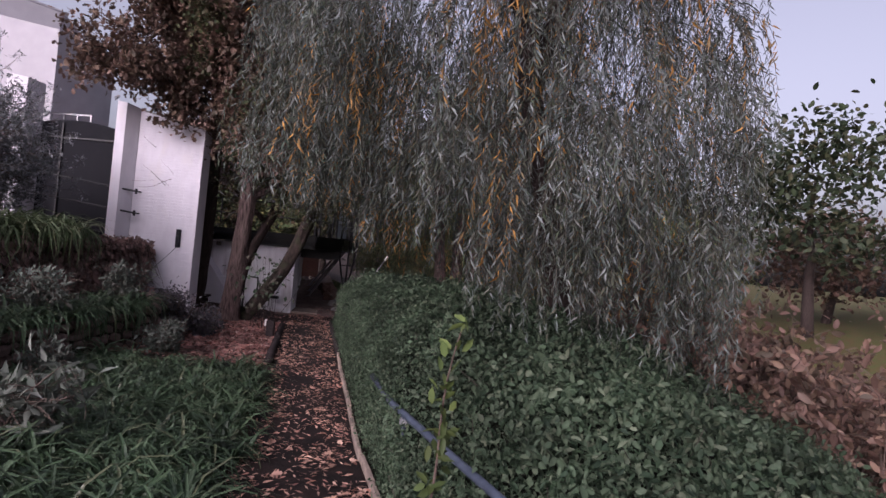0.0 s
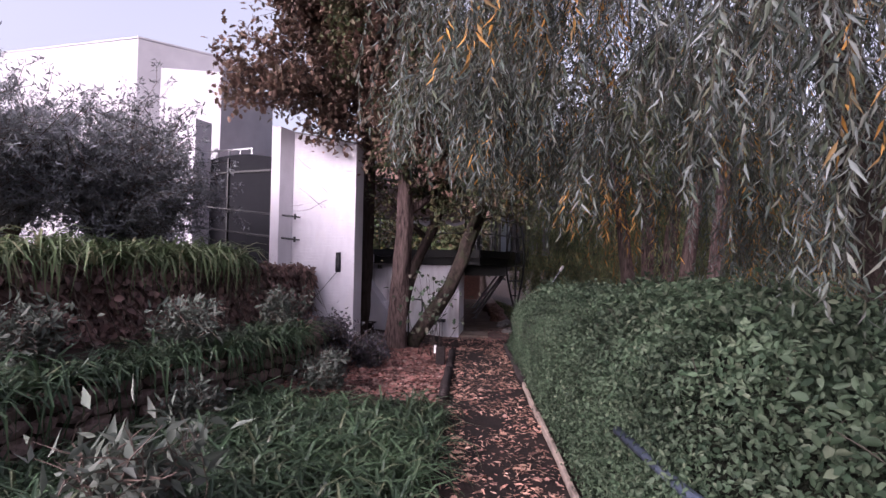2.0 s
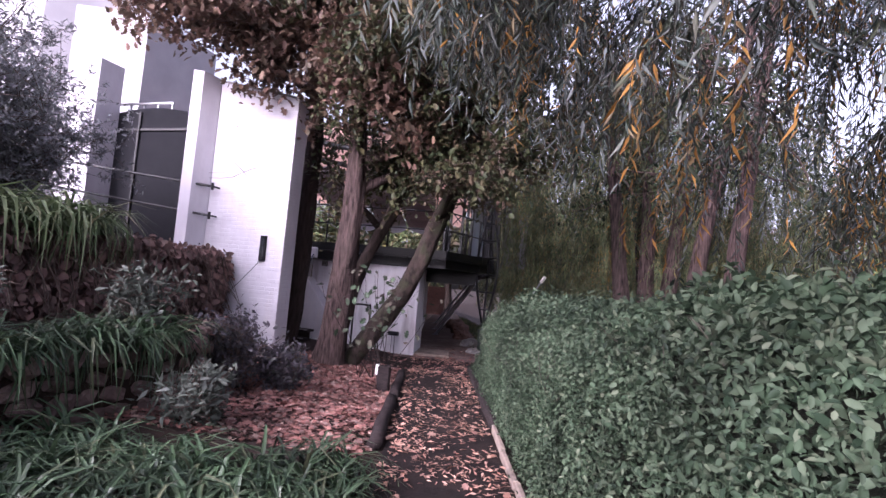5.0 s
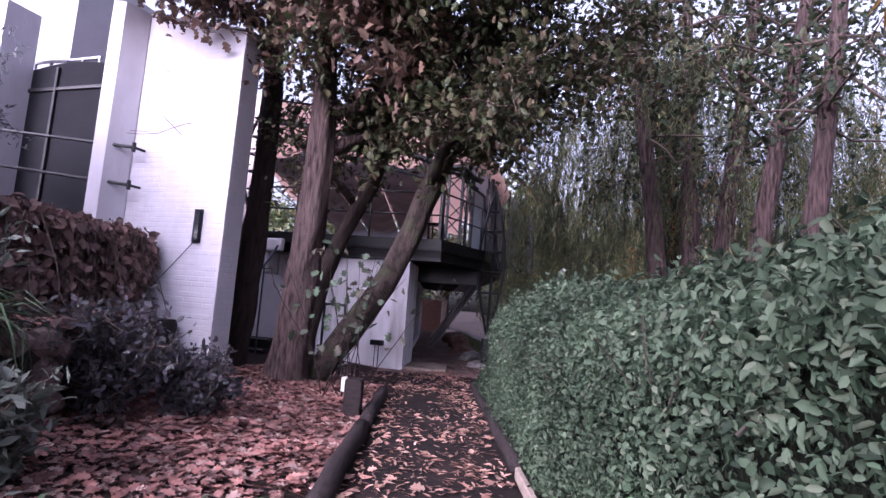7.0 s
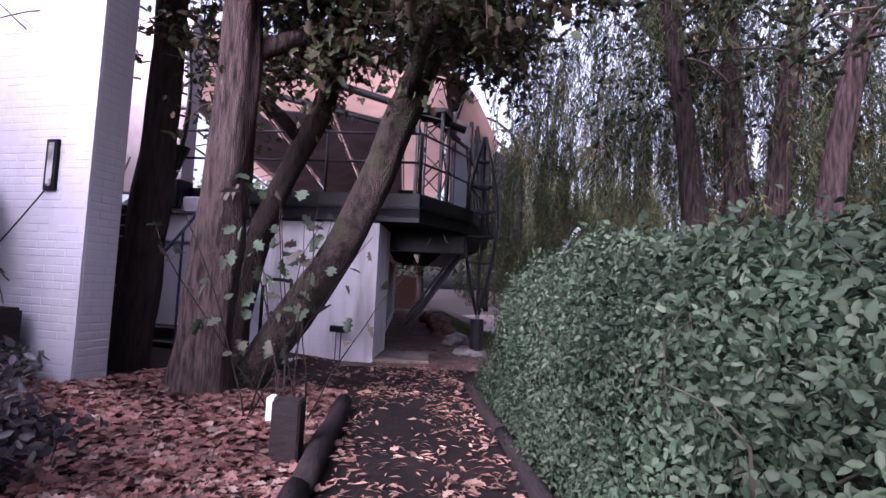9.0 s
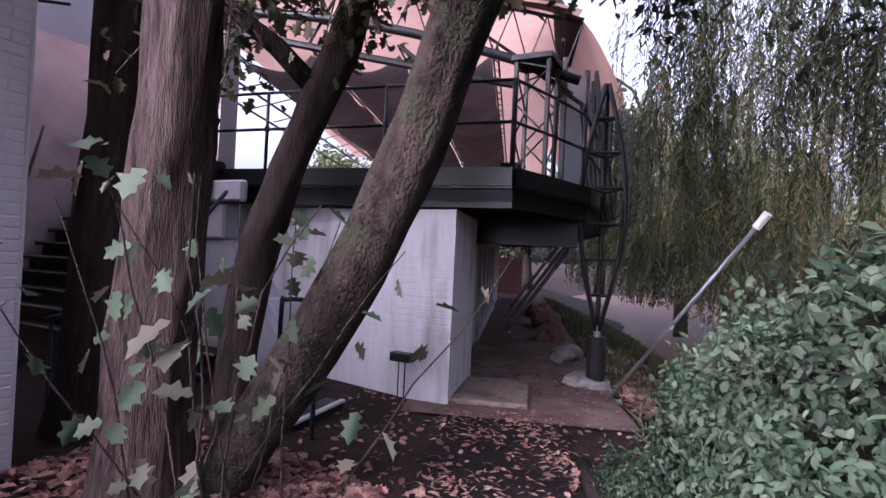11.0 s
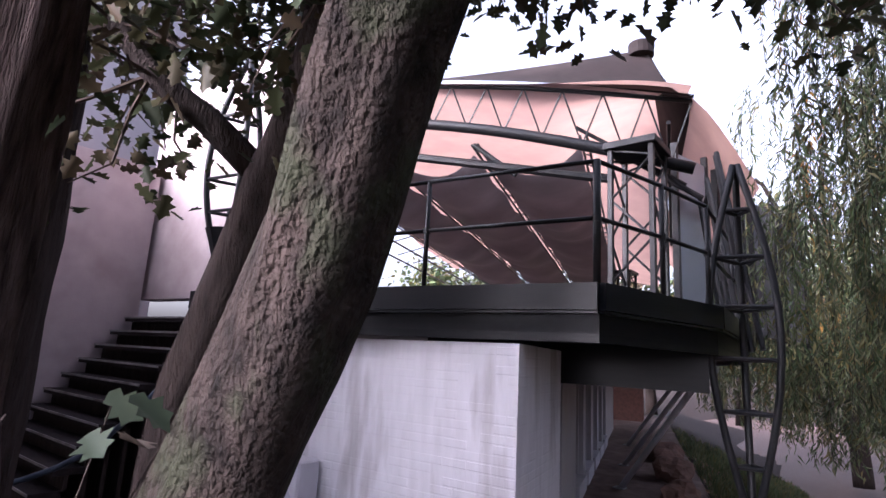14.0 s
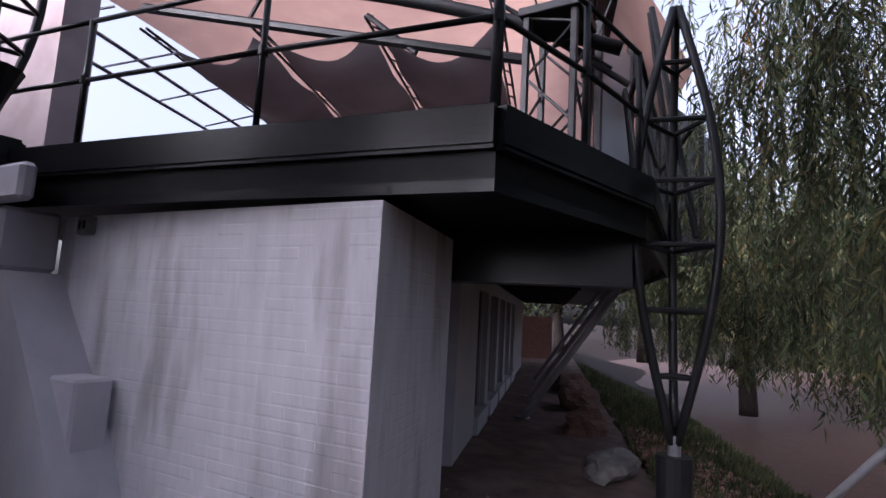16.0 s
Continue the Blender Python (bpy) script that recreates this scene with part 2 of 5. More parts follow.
def box(bm, lo, hi, bevel=0.0):
    vs = [bm.verts.new((x, y, z)) for x in (lo[0], hi[0]) for y in (lo[1], hi[1]) for z in (lo[2], hi[2])]
    fs = [bm.faces.new([vs[i] for i in f]) for f in ((0, 1, 3, 2), (4, 6, 7, 5), (0, 4, 5, 1), (2, 3, 7, 6), (0, 2, 6, 4), (1, 5, 7, 3))]
    if bevel:
        es = list({e for f in fs for e in f.edges})
        bmesh.ops.bevel(bm, geom=es, offset=bevel, segments=1, affect="EDGES")


def prism(bm, pts, z0, z1):
    """A prism over a plan polygon (counter-clockwise); z0 and z1 may be lists, corner by corner."""
    n = len(pts)
    z0 = z0 if isinstance(z0, (list, tuple)) else [z0] * n
    z1 = z1 if isinstance(z1, (list, tuple)) else [z1] * n
    a = [bm.verts.new((p[0], p[1], z)) for p, z in zip(pts, z0)]
    b = [bm.verts.new((p[0], p[1], z)) for p, z in zip(pts, z1)]
    bm.faces.new(a[::-1])
    bm.faces.new(b)
    for i in range(n):
        j = (i + 1) % n
        bm.faces.new((a[i], a[j], b[j], b[i]))


def tube(bm, pts, radii, sides=8, wobble=0.0, rng=None):
    """A tube along points, with a radius at each."""
    pts = [Vector(p) for p in pts]
    if not isinstance(radii, (list, tuple)):
        radii = [radii] * len(pts)
    rings = []
    ref = Vector((0.31, 0.9, 0.17)).normalized()
    for i, p in enumerate(pts):
        d = (pts[min(i + 1, len(pts) - 1)] - pts[max(i - 1, 0)]).normalized()
        a = d.cross(ref)
        if a.length < 0.1:
            a = d.cross(Vector((1, 0, 0)))
        a.normalize()
        b = d.cross(a)
        ring = []
        for k in range(sides):
            t = 2 * math.pi * k / sides
            rr = radii[i]
            if wobble:
                q = p + a * math.cos(t) + b * math.sin(t)
                rr *= 1 + wobble * noise.noise(Vector((q.x * 2.2, q.y * 2.2, q.z * 1.3)))
            ring.append(bm.verts.new(p + (a * math.cos(t) + b * math.sin(t)) * rr))
        rings.append(ring)
    for r0, r1 in zip(rings, rings[1:]):
        for k in range(sides):
            bm.faces.new((r0[k], r0[(k + 1) % sides], r1[(k + 1) % sides], r1[k]))
    bm.faces.new(rings[0][::-1])
    bm.faces.new(rings[-1])


def smooth_line(pts, n):
    """n points on a smooth curve through pts."""
    pts = [Vector(p) for p in pts]
    out = []
    m = len(pts) - 1
    for i in range(n):
        t = i / (n - 1) * m
        k = min(int(t), m - 1)
        f = t - k
        p0, p1, p2, p3 = pts[max(k - 1, 0)], pts[k], pts[k + 1], pts[min(k + 2, m)]
        out.append(0.5 * ((2 * p1) + (p2 - p0) * f + (2 * p0 - 5 * p1 + 4 * p2 - p3) * f * f + (3 * p1 - p0 - 3 * p2 + p3) * f ** 3))
    return out


# leaf outlines in a plane: x along the leaf from 0 to 1, y across
LANCE = np.array([(0, 0), (0.35, 0.5), (1, 0), (0.35, -0.5)])
OVAL = np.array([(0, 0), (0.25, 0.42), (0.65, 0.46), (1, 0), (0.65, -0.46), (0.25, -0.42)])
LOBED = np.array([(0, 0), (0.12, 0.3), (0.3, 0.2), (0.42, 0.55), (0.58, 0.28), (0.78, 0.42), (0.82, 0.2), (1, 0),
                  (0.82, -0.2), (0.78, -0.42), (0.58, -0.28), (0.42, -0.55), (0.3, -0.2), (0.12, -0.3)])


def leaves(name, pos, along, up, length, width, material, outline=OVAL, fold=0.25, parent=None, curl=0.0):
    """One mesh of many leaves: base points, directions along and normals (arrays), sizes; folded a little on the midrib."""
    pos, along, up = (np.asarray(a, float) for a in (pos, along, up))
    n, k = len(pos), len(outline)
    along /= np.linalg.norm(along, axis=1, keepdims=True) + 1e-9
    side = np.cross(up, along)
    side /= np.linalg.norm(side, axis=1, keepdims=True) + 1e-9
    nor = np.cross(along, side)
    length = np.broadcast_to(np.asarray(length, float), (n,))
    width = np.broadcast_to(np.asarray(width, float), (n,))
    ox, oy = outline[:, 0], outline[:, 1]
    lift = np.abs(oy) * fold
    v = (pos[:, None, :] + along[:, None, :] * (ox[None, :, None] * length[:, None, None])
         + side[:, None, :] * (oy[None, :, None] * width[:, None, None])
         + nor[:, None, :] * (lift[None, :, None] * width[:, None, None] - (ox ** 2)[None, :, None] * (curl * length)[:, None, None]))
    half = k // 2
    f1 = list(range(0, half + 1))
    f2 = [0] + list(range(half, k))
    base = (np.arange(n) * k)[:, None]
    faces = []
    a, b = (base + np.array(f1)[None, :]).tolist(), (base + np.array(f2)[None, :]).tolist()
    for p, q in zip(a, b):
        faces.append(p)
        faces.append(q)
    me = bpy.data.meshes.new(name)
    me.from_pydata(v.reshape(-1, 3).tolist(), [], faces)
    me.polygons.foreach_set("use_smooth", [True] * len(me.polygons))
    me.materials.append(material)
    ob = new(name, me)
    if parent:
        ob.parent = parent
    return ob


def unit(rng, n):
    v = rng.normal(size=(n, 3))
    return v / np.linalg.norm(v, axis=1, keepdims=True)


# ---- plan: s runs along the path, d to its right ----
U, R, O = Vector((-0.315, 0.949, 0)), Vector((0.949, 0.315, 0)), Vector((0.0, 3.75, 0))


def P(s, d, z=0.0):
    p = O + U * s + R * d
    return (p.x, p.y, z)


def sd(x, y):
    return (x * U.x + (y - O.y) * U.y, x * R.x + (y - O.y) * R.y)


def rise(s):
    """The path climbs gently towards its start."""
    k = 1.0 - s
    return 0.14 * (k - 0.6) if k > 1.2 else (0.14 * k * k / 2.4 if k > 0 else 0.0)


def ground_z(x, y):
    """Height of the ground: path level, beds a little proud, the river bank falling away to the right."""
    s, d = sd(x, y)
    z = 0.0
    if d < -0.66:
        z = min(0.2, (-0.66 - d) * 0.08)
    edge = 1.5 if s > 13 else 3.4 - max(0, (s - 7)) * 0.3
    if d > edge:
        z = -min(1.75, (d - edge) * 0.42)
    if d < -6.6 and s < 9:
        z = 0.1
    z += rise(max(s, -9)) * min(1, max(0, (d + 4.6) / 1.6)) * min(1, max(0, (6.0 - d) / 3.0))
    z += 0.02 * noise.noise(Vector((x * 0.9, y * 0.9, 0)))
    return z


def in_steps(a, b, step):
    out = []
    v = a
    while v < b:
        out.append(v)
        v += step
    return out + [b]


def build_ground():
    xs = [-400, -150, -60] + in_steps(-24, 14, 0.45) + [22, 40, 90, 200, 400]
    ys = [-300, -90, -30] + in_steps(-8, 36, 0.45) + [45, 60, 100, 200, 500]
    bm = bmesh.new()
    grid = []
    for y in ys:
        row = []
        for x in xs:
            z = ground_z(x, y) if -40 < x < 60 and -40 < y < 70 else (0 if x < 0 else -1.75)
            row.append(bm.verts.new((x, y, z)))
        grid.append(row)
    for a, b in zip(grid, grid[1:]):
        for i in range(len(xs) - 1):
            bm.faces.new((a[i], a[i + 1], b[i + 1], b[i]))
    return tagged(mesh_ob("ground", bm, M_SOIL, True), "dark bare soil under the planting and the leaf litter", "ground", kind="structure")


build_ground()


def strip(name, s0, s1, d0, d1, z, mat_, label, category, step=0.5, thick=0.02):
    bm = bmesh.new()
    rows = []
    ss = in_steps(s0, s1, step)
    dd = [d0 + (d1 - d0) * i / 6 for i in range(7)]
    for s in ss:
        rows.append([bm.verts.new((*P(s, d + 0.03 * noise.noise(Vector((s, d * 3, 2))) * (d in (d0, d1)))[:2],
                                   z + rise(s) - 0.012 * abs(2 * (d - d0) / (d1 - d0) - 1) ** 2 + 0.008 * noise.noise(Vector((s * 2, d * 2, 5))))) for d in dd])
    for a, b in zip(rows, rows[1:]):
        for i in range(6):
            bm.faces.new((a[i], a[i + 1], b[i + 1], b[i]))
    return tagged(mesh_ob(name, bm, mat_, True), label, category, kind="structure")


strip("path", -11, 12.3, -0.62, 0.62, 0.035, M_PATH, "reddish-brown trodden earth path strewn with fallen leaves", "path")
strip("pavement", 12.3, 36, -1.9, 1.35, 0.04, M_PAVING, "dark brown earth and paving under the terrace", "pavement")

# water
bm = bmesh.new()
prism(bm, [P(-60, 5.6)[:2], P(-60, 60)[:2], P(120, 60)[:2], P(120, 4.4)[:2]], -1.6, -1.45)
tagged(mesh_ob("water", bm, M_WATER), "muddy brown slow river with dull ripples", "river", kind="structure")


# ---- edging of the path ----
def edging(name, d, s0, s1, mat_, label, w, h, n, round_=False):
    top = empty(name)
    step = (s1 - s0) / n
    for i in range(n):
        bm = bmesh.new()
        a, b = s0 + i * step, s0 + (i + 1) * step - 0.015
        jit = random.uniform(-0.012, 0.012)
        if round_:
            pts = [P(a + (b - a) * k / 5, d + jit + 0.01 * math.sin(k * 2 + i), h * 0.45) for k in range(6)]
            tube(bm, pts, [w * 0.5 * f for f in (0.92, 1, 1.03, 0.98, 1, 0.93)], 10, 0.12)
        else:
            lift = random.uniform(-0.008, 0.008)
            prism(bm, [P(a, d - w / 2 + jit)[:2], P(a, d + w / 2 + jit)[:2], P(b, d + w / 2 + jit)[:2], P(b, d - w / 2 + jit)[:2]],
                  [rise(v) - 0.05 for v in (a, a, b, b)], [rise(v) + h + lift for v in (a, a, b, b)])
            bmesh.ops.bevel(bm, geom=[e for e in bm.edges], offset=0.008, segments=1, affect="EDGES")
        part("log" if round_ else "board", bm, mat_, top, smooth=round_)
    return tagged(top, label, "path edging", kind="structure")


edging("edging_right", 0.66, -6, 6.2, M_KERB, "pale weathered timber edging along the path", 0.05, 0.09, 12)
edging("edging_right_log", 0.68, 6.3, 11.2, M_LOG, "dark damp log edging along the path", 0.13, 0.13, 2, True)
edging("edging_left_log", -0.72, 5.0, 9.7, M_LOG, "dark round log edging beside the leaf bed", 0.17, 0.16, 2, True)


# ---- walls ----
def courses(parent, p0, p1, z0, z1, mat_, h=0.075, length=0.23, depth=0.004, top=None, skip=0.0, rng=random):
    """Painted bricks, a little proud of the wall, laid in bond on the upright face from p0 to p1 (plan)."""
    p0, p1 = Vector((p0[0], p0[1], 0)), Vector((p1[0], p1[1], 0))
    run = (p1 - p0)
    total = run.length
    run.normalize()
    nor = Vector((run.y, -run.x, 0))
    bm = bmesh.new()
    z, row = z0, 0
    while z + h < z1:
        x = -(length / 2) * (row % 2)
        while x < total:
            a, b = max(0, x) + 0.004, min(total, x + length) - 0.004
            zt = z1 if top is None else top((a + b) / 2 / total)
            if b - a > 0.03 and z + h < zt and rng.random() >= skip:
                o = depth * rng.uniform(0.45, 1.0)
                c = [p0 + run * a, p0 + run * b]
                zz = (z + 0.004, z + h - 0.004)
                back = [bm.verts.new((q.x, q.y, w)) for q, w in ((c[0], zz[0]), (c[1], zz[0]), (c[1], zz[1]), (c[0], zz[1]))]
                e = 0.006
                fr = [bm.verts.new((q.x + nor.x * o, q.y + nor.y * o, w)) for q, w in
                      ((c[0] + run * e, zz[0] + e), (c[1] - run * e, zz[0] + e), (c[1] - run * e, zz[1] - e), (c[0] + run * e, zz[1] - e))]
                bm.faces.new(fr)
                for i in range(4):
                    j = (i + 1) % 4
                    bm.faces.new((back[i], back[j], fr[j], fr[i]))
            x += length
        z += h
        row += 1
    ob = part("brick_courses", bm, mat_, parent)
    ob["kind"] = "stuff"
    return ob


# tall white wall with a pilaster, slot window and iron pins
wall_tall = empty("wall_tall")
bm = bmesh.new()
prism(bm, [(-7.72, 11.62), (-5.9, 11.62), (-5.9, 12.0), (-7.72, 12.0)], -0.2, [5.5, 5.1, 5.08, 5.48])
part("wall_slab", bm, M_WHITE, wall_tall)
bm = bmesh.new()
prism(bm, [(-8.16, 11.3), (-7.9, 11.3), (-7.725, 11.6), (-7.725, 12.0), (-8.16, 12.0)], -0.2, [5.64, 5.6, 5.54, 5.5, 5.6])
part("pilaster", bm, M_WHITE, wall_tall)
bm = bmesh.new()
prism(bm, [(-7.71, 11.58), (-5.87, 11.58), (-5.87, 12.04), (-7.71, 12.04)], [5.503, 5.103, 5.083, 5.483], [5.53, 5.13, 5.11, 5.51])
part("coping", bm, M_CONC, wall_tall, "grey weathered coping")
courses(wall_tall, (-7.7, 11.62), (-5.91, 11.62), 0.0, 5.45, M_WHITE, skip=0.3, top=lambda f: 5.46 - 0.4 * f)
courses(wall_tall, (-5.9, 11.64), (-5.9, 11.98), 0.0, 5.05, M_WHITE)
bm = bmesh.new()
box(bm, (-6.40, 11.585, 1.97), (-6.27, 11.64, 2.45))
slot_fr = part("slot_frame", bm, M_GATE, wall_tall, "dark grey recessed slot light")
bm = bmesh.new()
box(bm, (-6.37, 11.578, 2.0), (-6.30, 11.584, 2.42))
part("slot_glass", bm, M_DARKGLASS, slot_fr)
tagged(wall_tall, "tall white painted brick wall with a slot light and stained foot", "wall", kind="structure")

# stay rods from the wall across the gate
rods = empty("gate_rods")
for z in (3.33, 2.76):
    bm = bmesh.new()
    tube(bm, [(-11.4, 11.1, z + 0.42), (-7.5, 11.42, z)], 0.025, 8)
    rod = part("rod", bm, M_BLACK, rods)
    bm = bmesh.new()
    tube(bm, [(-7.5, 11.42, z - 0.07), (-7.5, 11.42, z + 0.07)], 0.03, 8)
    tube(bm, [(-7.5, 11.42, z), (-7.5, 11.62, z)], 0.02, 8)
    part("anchor", bm, M_BLACK, rod)
tagged(rods, "two thin black iron rods pinned to the white wall", "iron rods")

cable = empty("wall_cable")
bm = bmesh.new()
tube(bm, smooth_line([(-6.33, 11.58, 2.0), (-6.7, 11.57, 1.6), (-7.15, 11.56, 1.15)], 8), 0.007, 6)
part("cable", bm, M_WIRE, cable)
tagged(cable, "thin dark cable hanging on the white wall", "cable")

# grey arched gate and its left post
gate = empty("gate")
bm = bmesh.new()
prof = [(-11.9, 1.9)] + [(-8.2, 1.9)] + [(-8.2 - 3.7 * k / 12, 4.9 + 0.3 * math.sin(math.pi * k / 12)) for k in range(13)]
vs = [bm.verts.new((x, 12.2, z)) for x, z in prof]
vb = [bm.verts.new((x, 12.26, z)) for x, z in prof]
bm.faces.new(vs)
bm.faces.new(vb[::-1])
for i in range(len(prof)):
    j = (i + 1) % len(prof)
    bm.faces.new((vs[j], vs[i], vb[i], vb[j]))
gleaf = part("gate_leaf", bm, M_GATE, gate)
for x in (-10.35, -11.4, -8.3):
    bm = bmesh.new()
    box(bm, (x - 0.03, 12.15, 1.9), (x + 0.03, 12.197, 5.1), 0.006)
    part("stile", bm, M_BLACK, gleaf)
for z in (2.2, 4.7):
    bm = bmesh.new()
    box(bm, (-11.8, 12.16, z - 0.03), (-8.35, 12.197, z + 0.03), 0.006)
    part("gate_rail", bm, M_BLACK, gleaf)
tagged(gate, "dark grey arched sheet-metal gate between white posts", "gate")
wall_post = empty("wall_gate_post")
bm = bmesh.new()
prism(bm, [(-11.65, 11.6), (-11.02, 11.6), (-11.02, 12.2), (-11.65, 12.2)], 0, [6.25, 6.15, 6.15, 6.25])
part("pier", bm, M_WHITE, wall_post)
courses(wall_post, (-11.63, 11.6), (-11.03, 11.6), 2.0, 6.1, M_WHITE)
tagged(wall_post, "white painted brick gate pier", "wall", kind="structure")

# white house above, set back
house = empty("house")
bm = bmesh.new()
prism(bm, [(-24, 14), (-14.8, 12.8), (-13.1, 14.8), (-14.3, 17), (-24, 17)], 0, [10.5, 9.4, 9.25, 9.4, 10.5])
part("wall", bm, M_HOUSE, house)
bm = bmesh.new()
prism(bm, [(-14.6, 13.3), (-11.95, 13.5), (-11.95, 16), (-14.6, 16)], 0, [8.6, 8.2, 8.2, 8.6])
part("wing", bm, M_HOUSE, house)
bm = bmesh.new()
prism(bm, [(-24.02, 13.98), (-14.79, 12.78), (-13.08, 14.8), (-14.28, 17.02), (-24.02, 17.02)], [10.51, 9.41, 9.26, 9.41, 10.51], [10.58, 9.47, 9.32, 9.47, 10.58])
part("roof", bm, M_HOUSE, house)
bm = bmesh.new()
for z in (3.3, 5.4):
    box(bm, (-14.0, 12.5, z), (-9.8, 12.55, z + 0.045))
for k in range(11):
    box(bm, (-13.95 + k * 0.41, 12.5, 3.3), (-13.91 + k * 0.41, 12.545, 5.4))
part("balcony_railing", bm, M_STEEL, house)
tagged(house, "white plastered two-storey house with angled parapets up the slope", "house")


# ---- terrace building ----
BWP = [(-7.55, 15.45), (-4.585, 15.575), (-4.92, 17.0), (-7.6, 16.9)]
wall_pier = empty("wall_terrace")
bm = bmesh.new()
prism(bm, BWP, -0.2, 2.2)
part("wall_block", bm, M_STREAK, wall_pier)
courses(wall_pier, BWP[0], BWP[1], 0.0, 2.19, M_STREAK, depth=0.002, skip=0.4, rng=random.Random(4))
courses(wall_pier, BWP[1], BWP[2], 0.0, 2.19, M_STREAK, depth=0.002, skip=0.4, rng=random.Random(5))
tagged(wall_pier, "white painted brick wall under the terrace with grey rain streaks", "wall", kind="structure")

# swept white buttress left of it, beside the steps
buttress = empty("wall_buttress")
bm = bmesh.new()
a = [(-8.75, 1.75), (-7.48, 1.75), (-7.3, 1.5), (-7.08, 1.23), (-6.88, 0.98), (-6.69, 0.73), (-6.5, 0.4), (-6.35, 0.0), (-8.75, 0.0)]
f = [bm.verts.new((x, 15.08, z)) for x, z in a]
g = [bm.verts.new((x, 15.5, z)) for x, z in a]
bm.faces.new(f)
bm.faces.new(g[::-1])
for i in range(len(a)):
    j = (i + 1) % len(a)
    bm.faces.new((f[j], f[i], g[i], g[j]))
part("swept_foot", bm, M_WHITE, buttress)
bm = bmesh.new()
box(bm, (-8.85, 15.03, 1.755), (-7.55, 15.44, 2.22), 0.03)
part("cap_block", bm, M_WHITE, buttress)
bm = bmesh.new()
box(bm, (-7.95, 14.97, 2.23), (-7.2, 15.08, 2.5), 0.03)
part("upper_block", bm, M_WHITE, buttress)
bm = bmesh.new()
box(bm, (-7.0, 15.2, 0.0), (-6.62, 15.45, 1.06), 0.02)
part("low_block", bm, M_WHITE, buttress)
tagged(buttress, "white rendered buttress with a swept foot beside the steps", "wall", kind="structure")
socket = empty("outdoor_socket")
bm = bmesh.new()
box(bm, (-7.27, 15.4, 2.05), (-7.12, 15.47, 2.19), 0.012)
sbox = part("box", bm, M_CONC, socket)
for x in (-7.225, -7.165):
    bm = bmesh.new()
    box(bm, (x - 0.012, 15.392, 2.09), (x + 0.012, 15.403, 2.15))
    part("slot", bm, M_BLACK, sbox)
tagged(socket, "small grey socket box on the white wall", "socket")

# corridor wall with tall windows
wall_corr = empty("wall_corridor")
W0, W1 = Vector((-5.62, 18.5, 0)), Vector((-9.7, 31.0, 0))
cdir = (W1 - W0).normalized()
cn = Vector((cdir.y, -cdir.x, 0))
clen = (W1 - W0).length


def cor(a, o):
    p = W0 + cdir * a + cn * o
    return (p.x, p.y)


ops = [(1.6 + 1.55 * k, 2.75 + 1.55 * k) for k in range(5)]
x = 0.0
for a, b in ops + [(clen, clen)]:
    bm = bmesh.new()
    prism(bm, [cor(x, 0), cor(a, 0), cor(a, -0.3), cor(x, -0.3)][::-1], -0.1, 2.2)
    part("wall_panel", bm, M_WHITE, wall_corr)
    if b > a:
        bm = bmesh.new()
        prism(bm, [cor(a, 0), cor(b, 0), cor(b, -0.3), cor(a, -0.3)][::-1], 1.98, 2.2)
        part("lintel", bm, M_WHITE, wall_corr)
        bm = bmesh.new()
        prism(bm, [cor(a, 0.06), cor(b, 0.06), cor(b, -0.3), cor(a, -0.3)][::-1], -0.1, 0.28)
        part("sill", bm, M_WHITE, wall_corr)
    x = b
tagged(wall_corr, "white wall with tall dark windows under the terrace", "wall", kind="structure")
for k, (a, b) in enumerate(ops):
    win = empty("window_%d" % (k + 1))
    bm = bmesh.new()
    prism(bm, [cor(a, -0.12), cor(b, -0.12), cor(b, -0.14), cor(a, -0.14)][::-1], 0.28, 1.98)
    wpane = part("pane", bm, M_DARKGLASS, win)
    for c in (a + 0.03, (a + b) / 2, b - 0.03):
        bm = bmesh.new()
        prism(bm, [cor(c - 0.03, -0.08), cor(c + 0.03, -0.08), cor(c + 0.03, -0.115), cor(c - 0.03, -0.115)][::-1], 0.28, 1.98)
        part("window_frame", bm, M_WHITE, wpane)
    tagged(win, "tall dark window in a white frame", "window", kind="structure")
# far end of the corridor: a brick wall under a bright gap
bm = bmesh.new()
prism(bm, [P(33, -3.0)[:2], P(33, 0.4)[:2], P(33.3, 0.4)[:2], P(33.3, -3.0)[:2]], -0.1, 1.75)
tagged(mesh_ob("wall_far", bm, M_BRICK), "low dark red-brown brick wall closing the passage", "wall", kind="structure")

# deck
DECK = [(-8.6, 15.02), (-3.97, 15.65), (-3.52, 17.3), (-3.75, 20.5), (-8.6, 34.5), (-16.5, 31.5), (-10.5, 16.5)]
deck = empty("terrace_deck")
bm = bmesh.new()
prism(bm, DECK, 2.29, 2.6)
part("slab", bm, M_BLACK, deck)


def shrink(poly, k):
    c = Vector((sum(p[0] for p in poly) / len(poly), sum(p[1] for p in poly) / len(poly)))
    return [tuple(Vector(p) + (c - Vector(p)).normalized() * k) for p in poly]


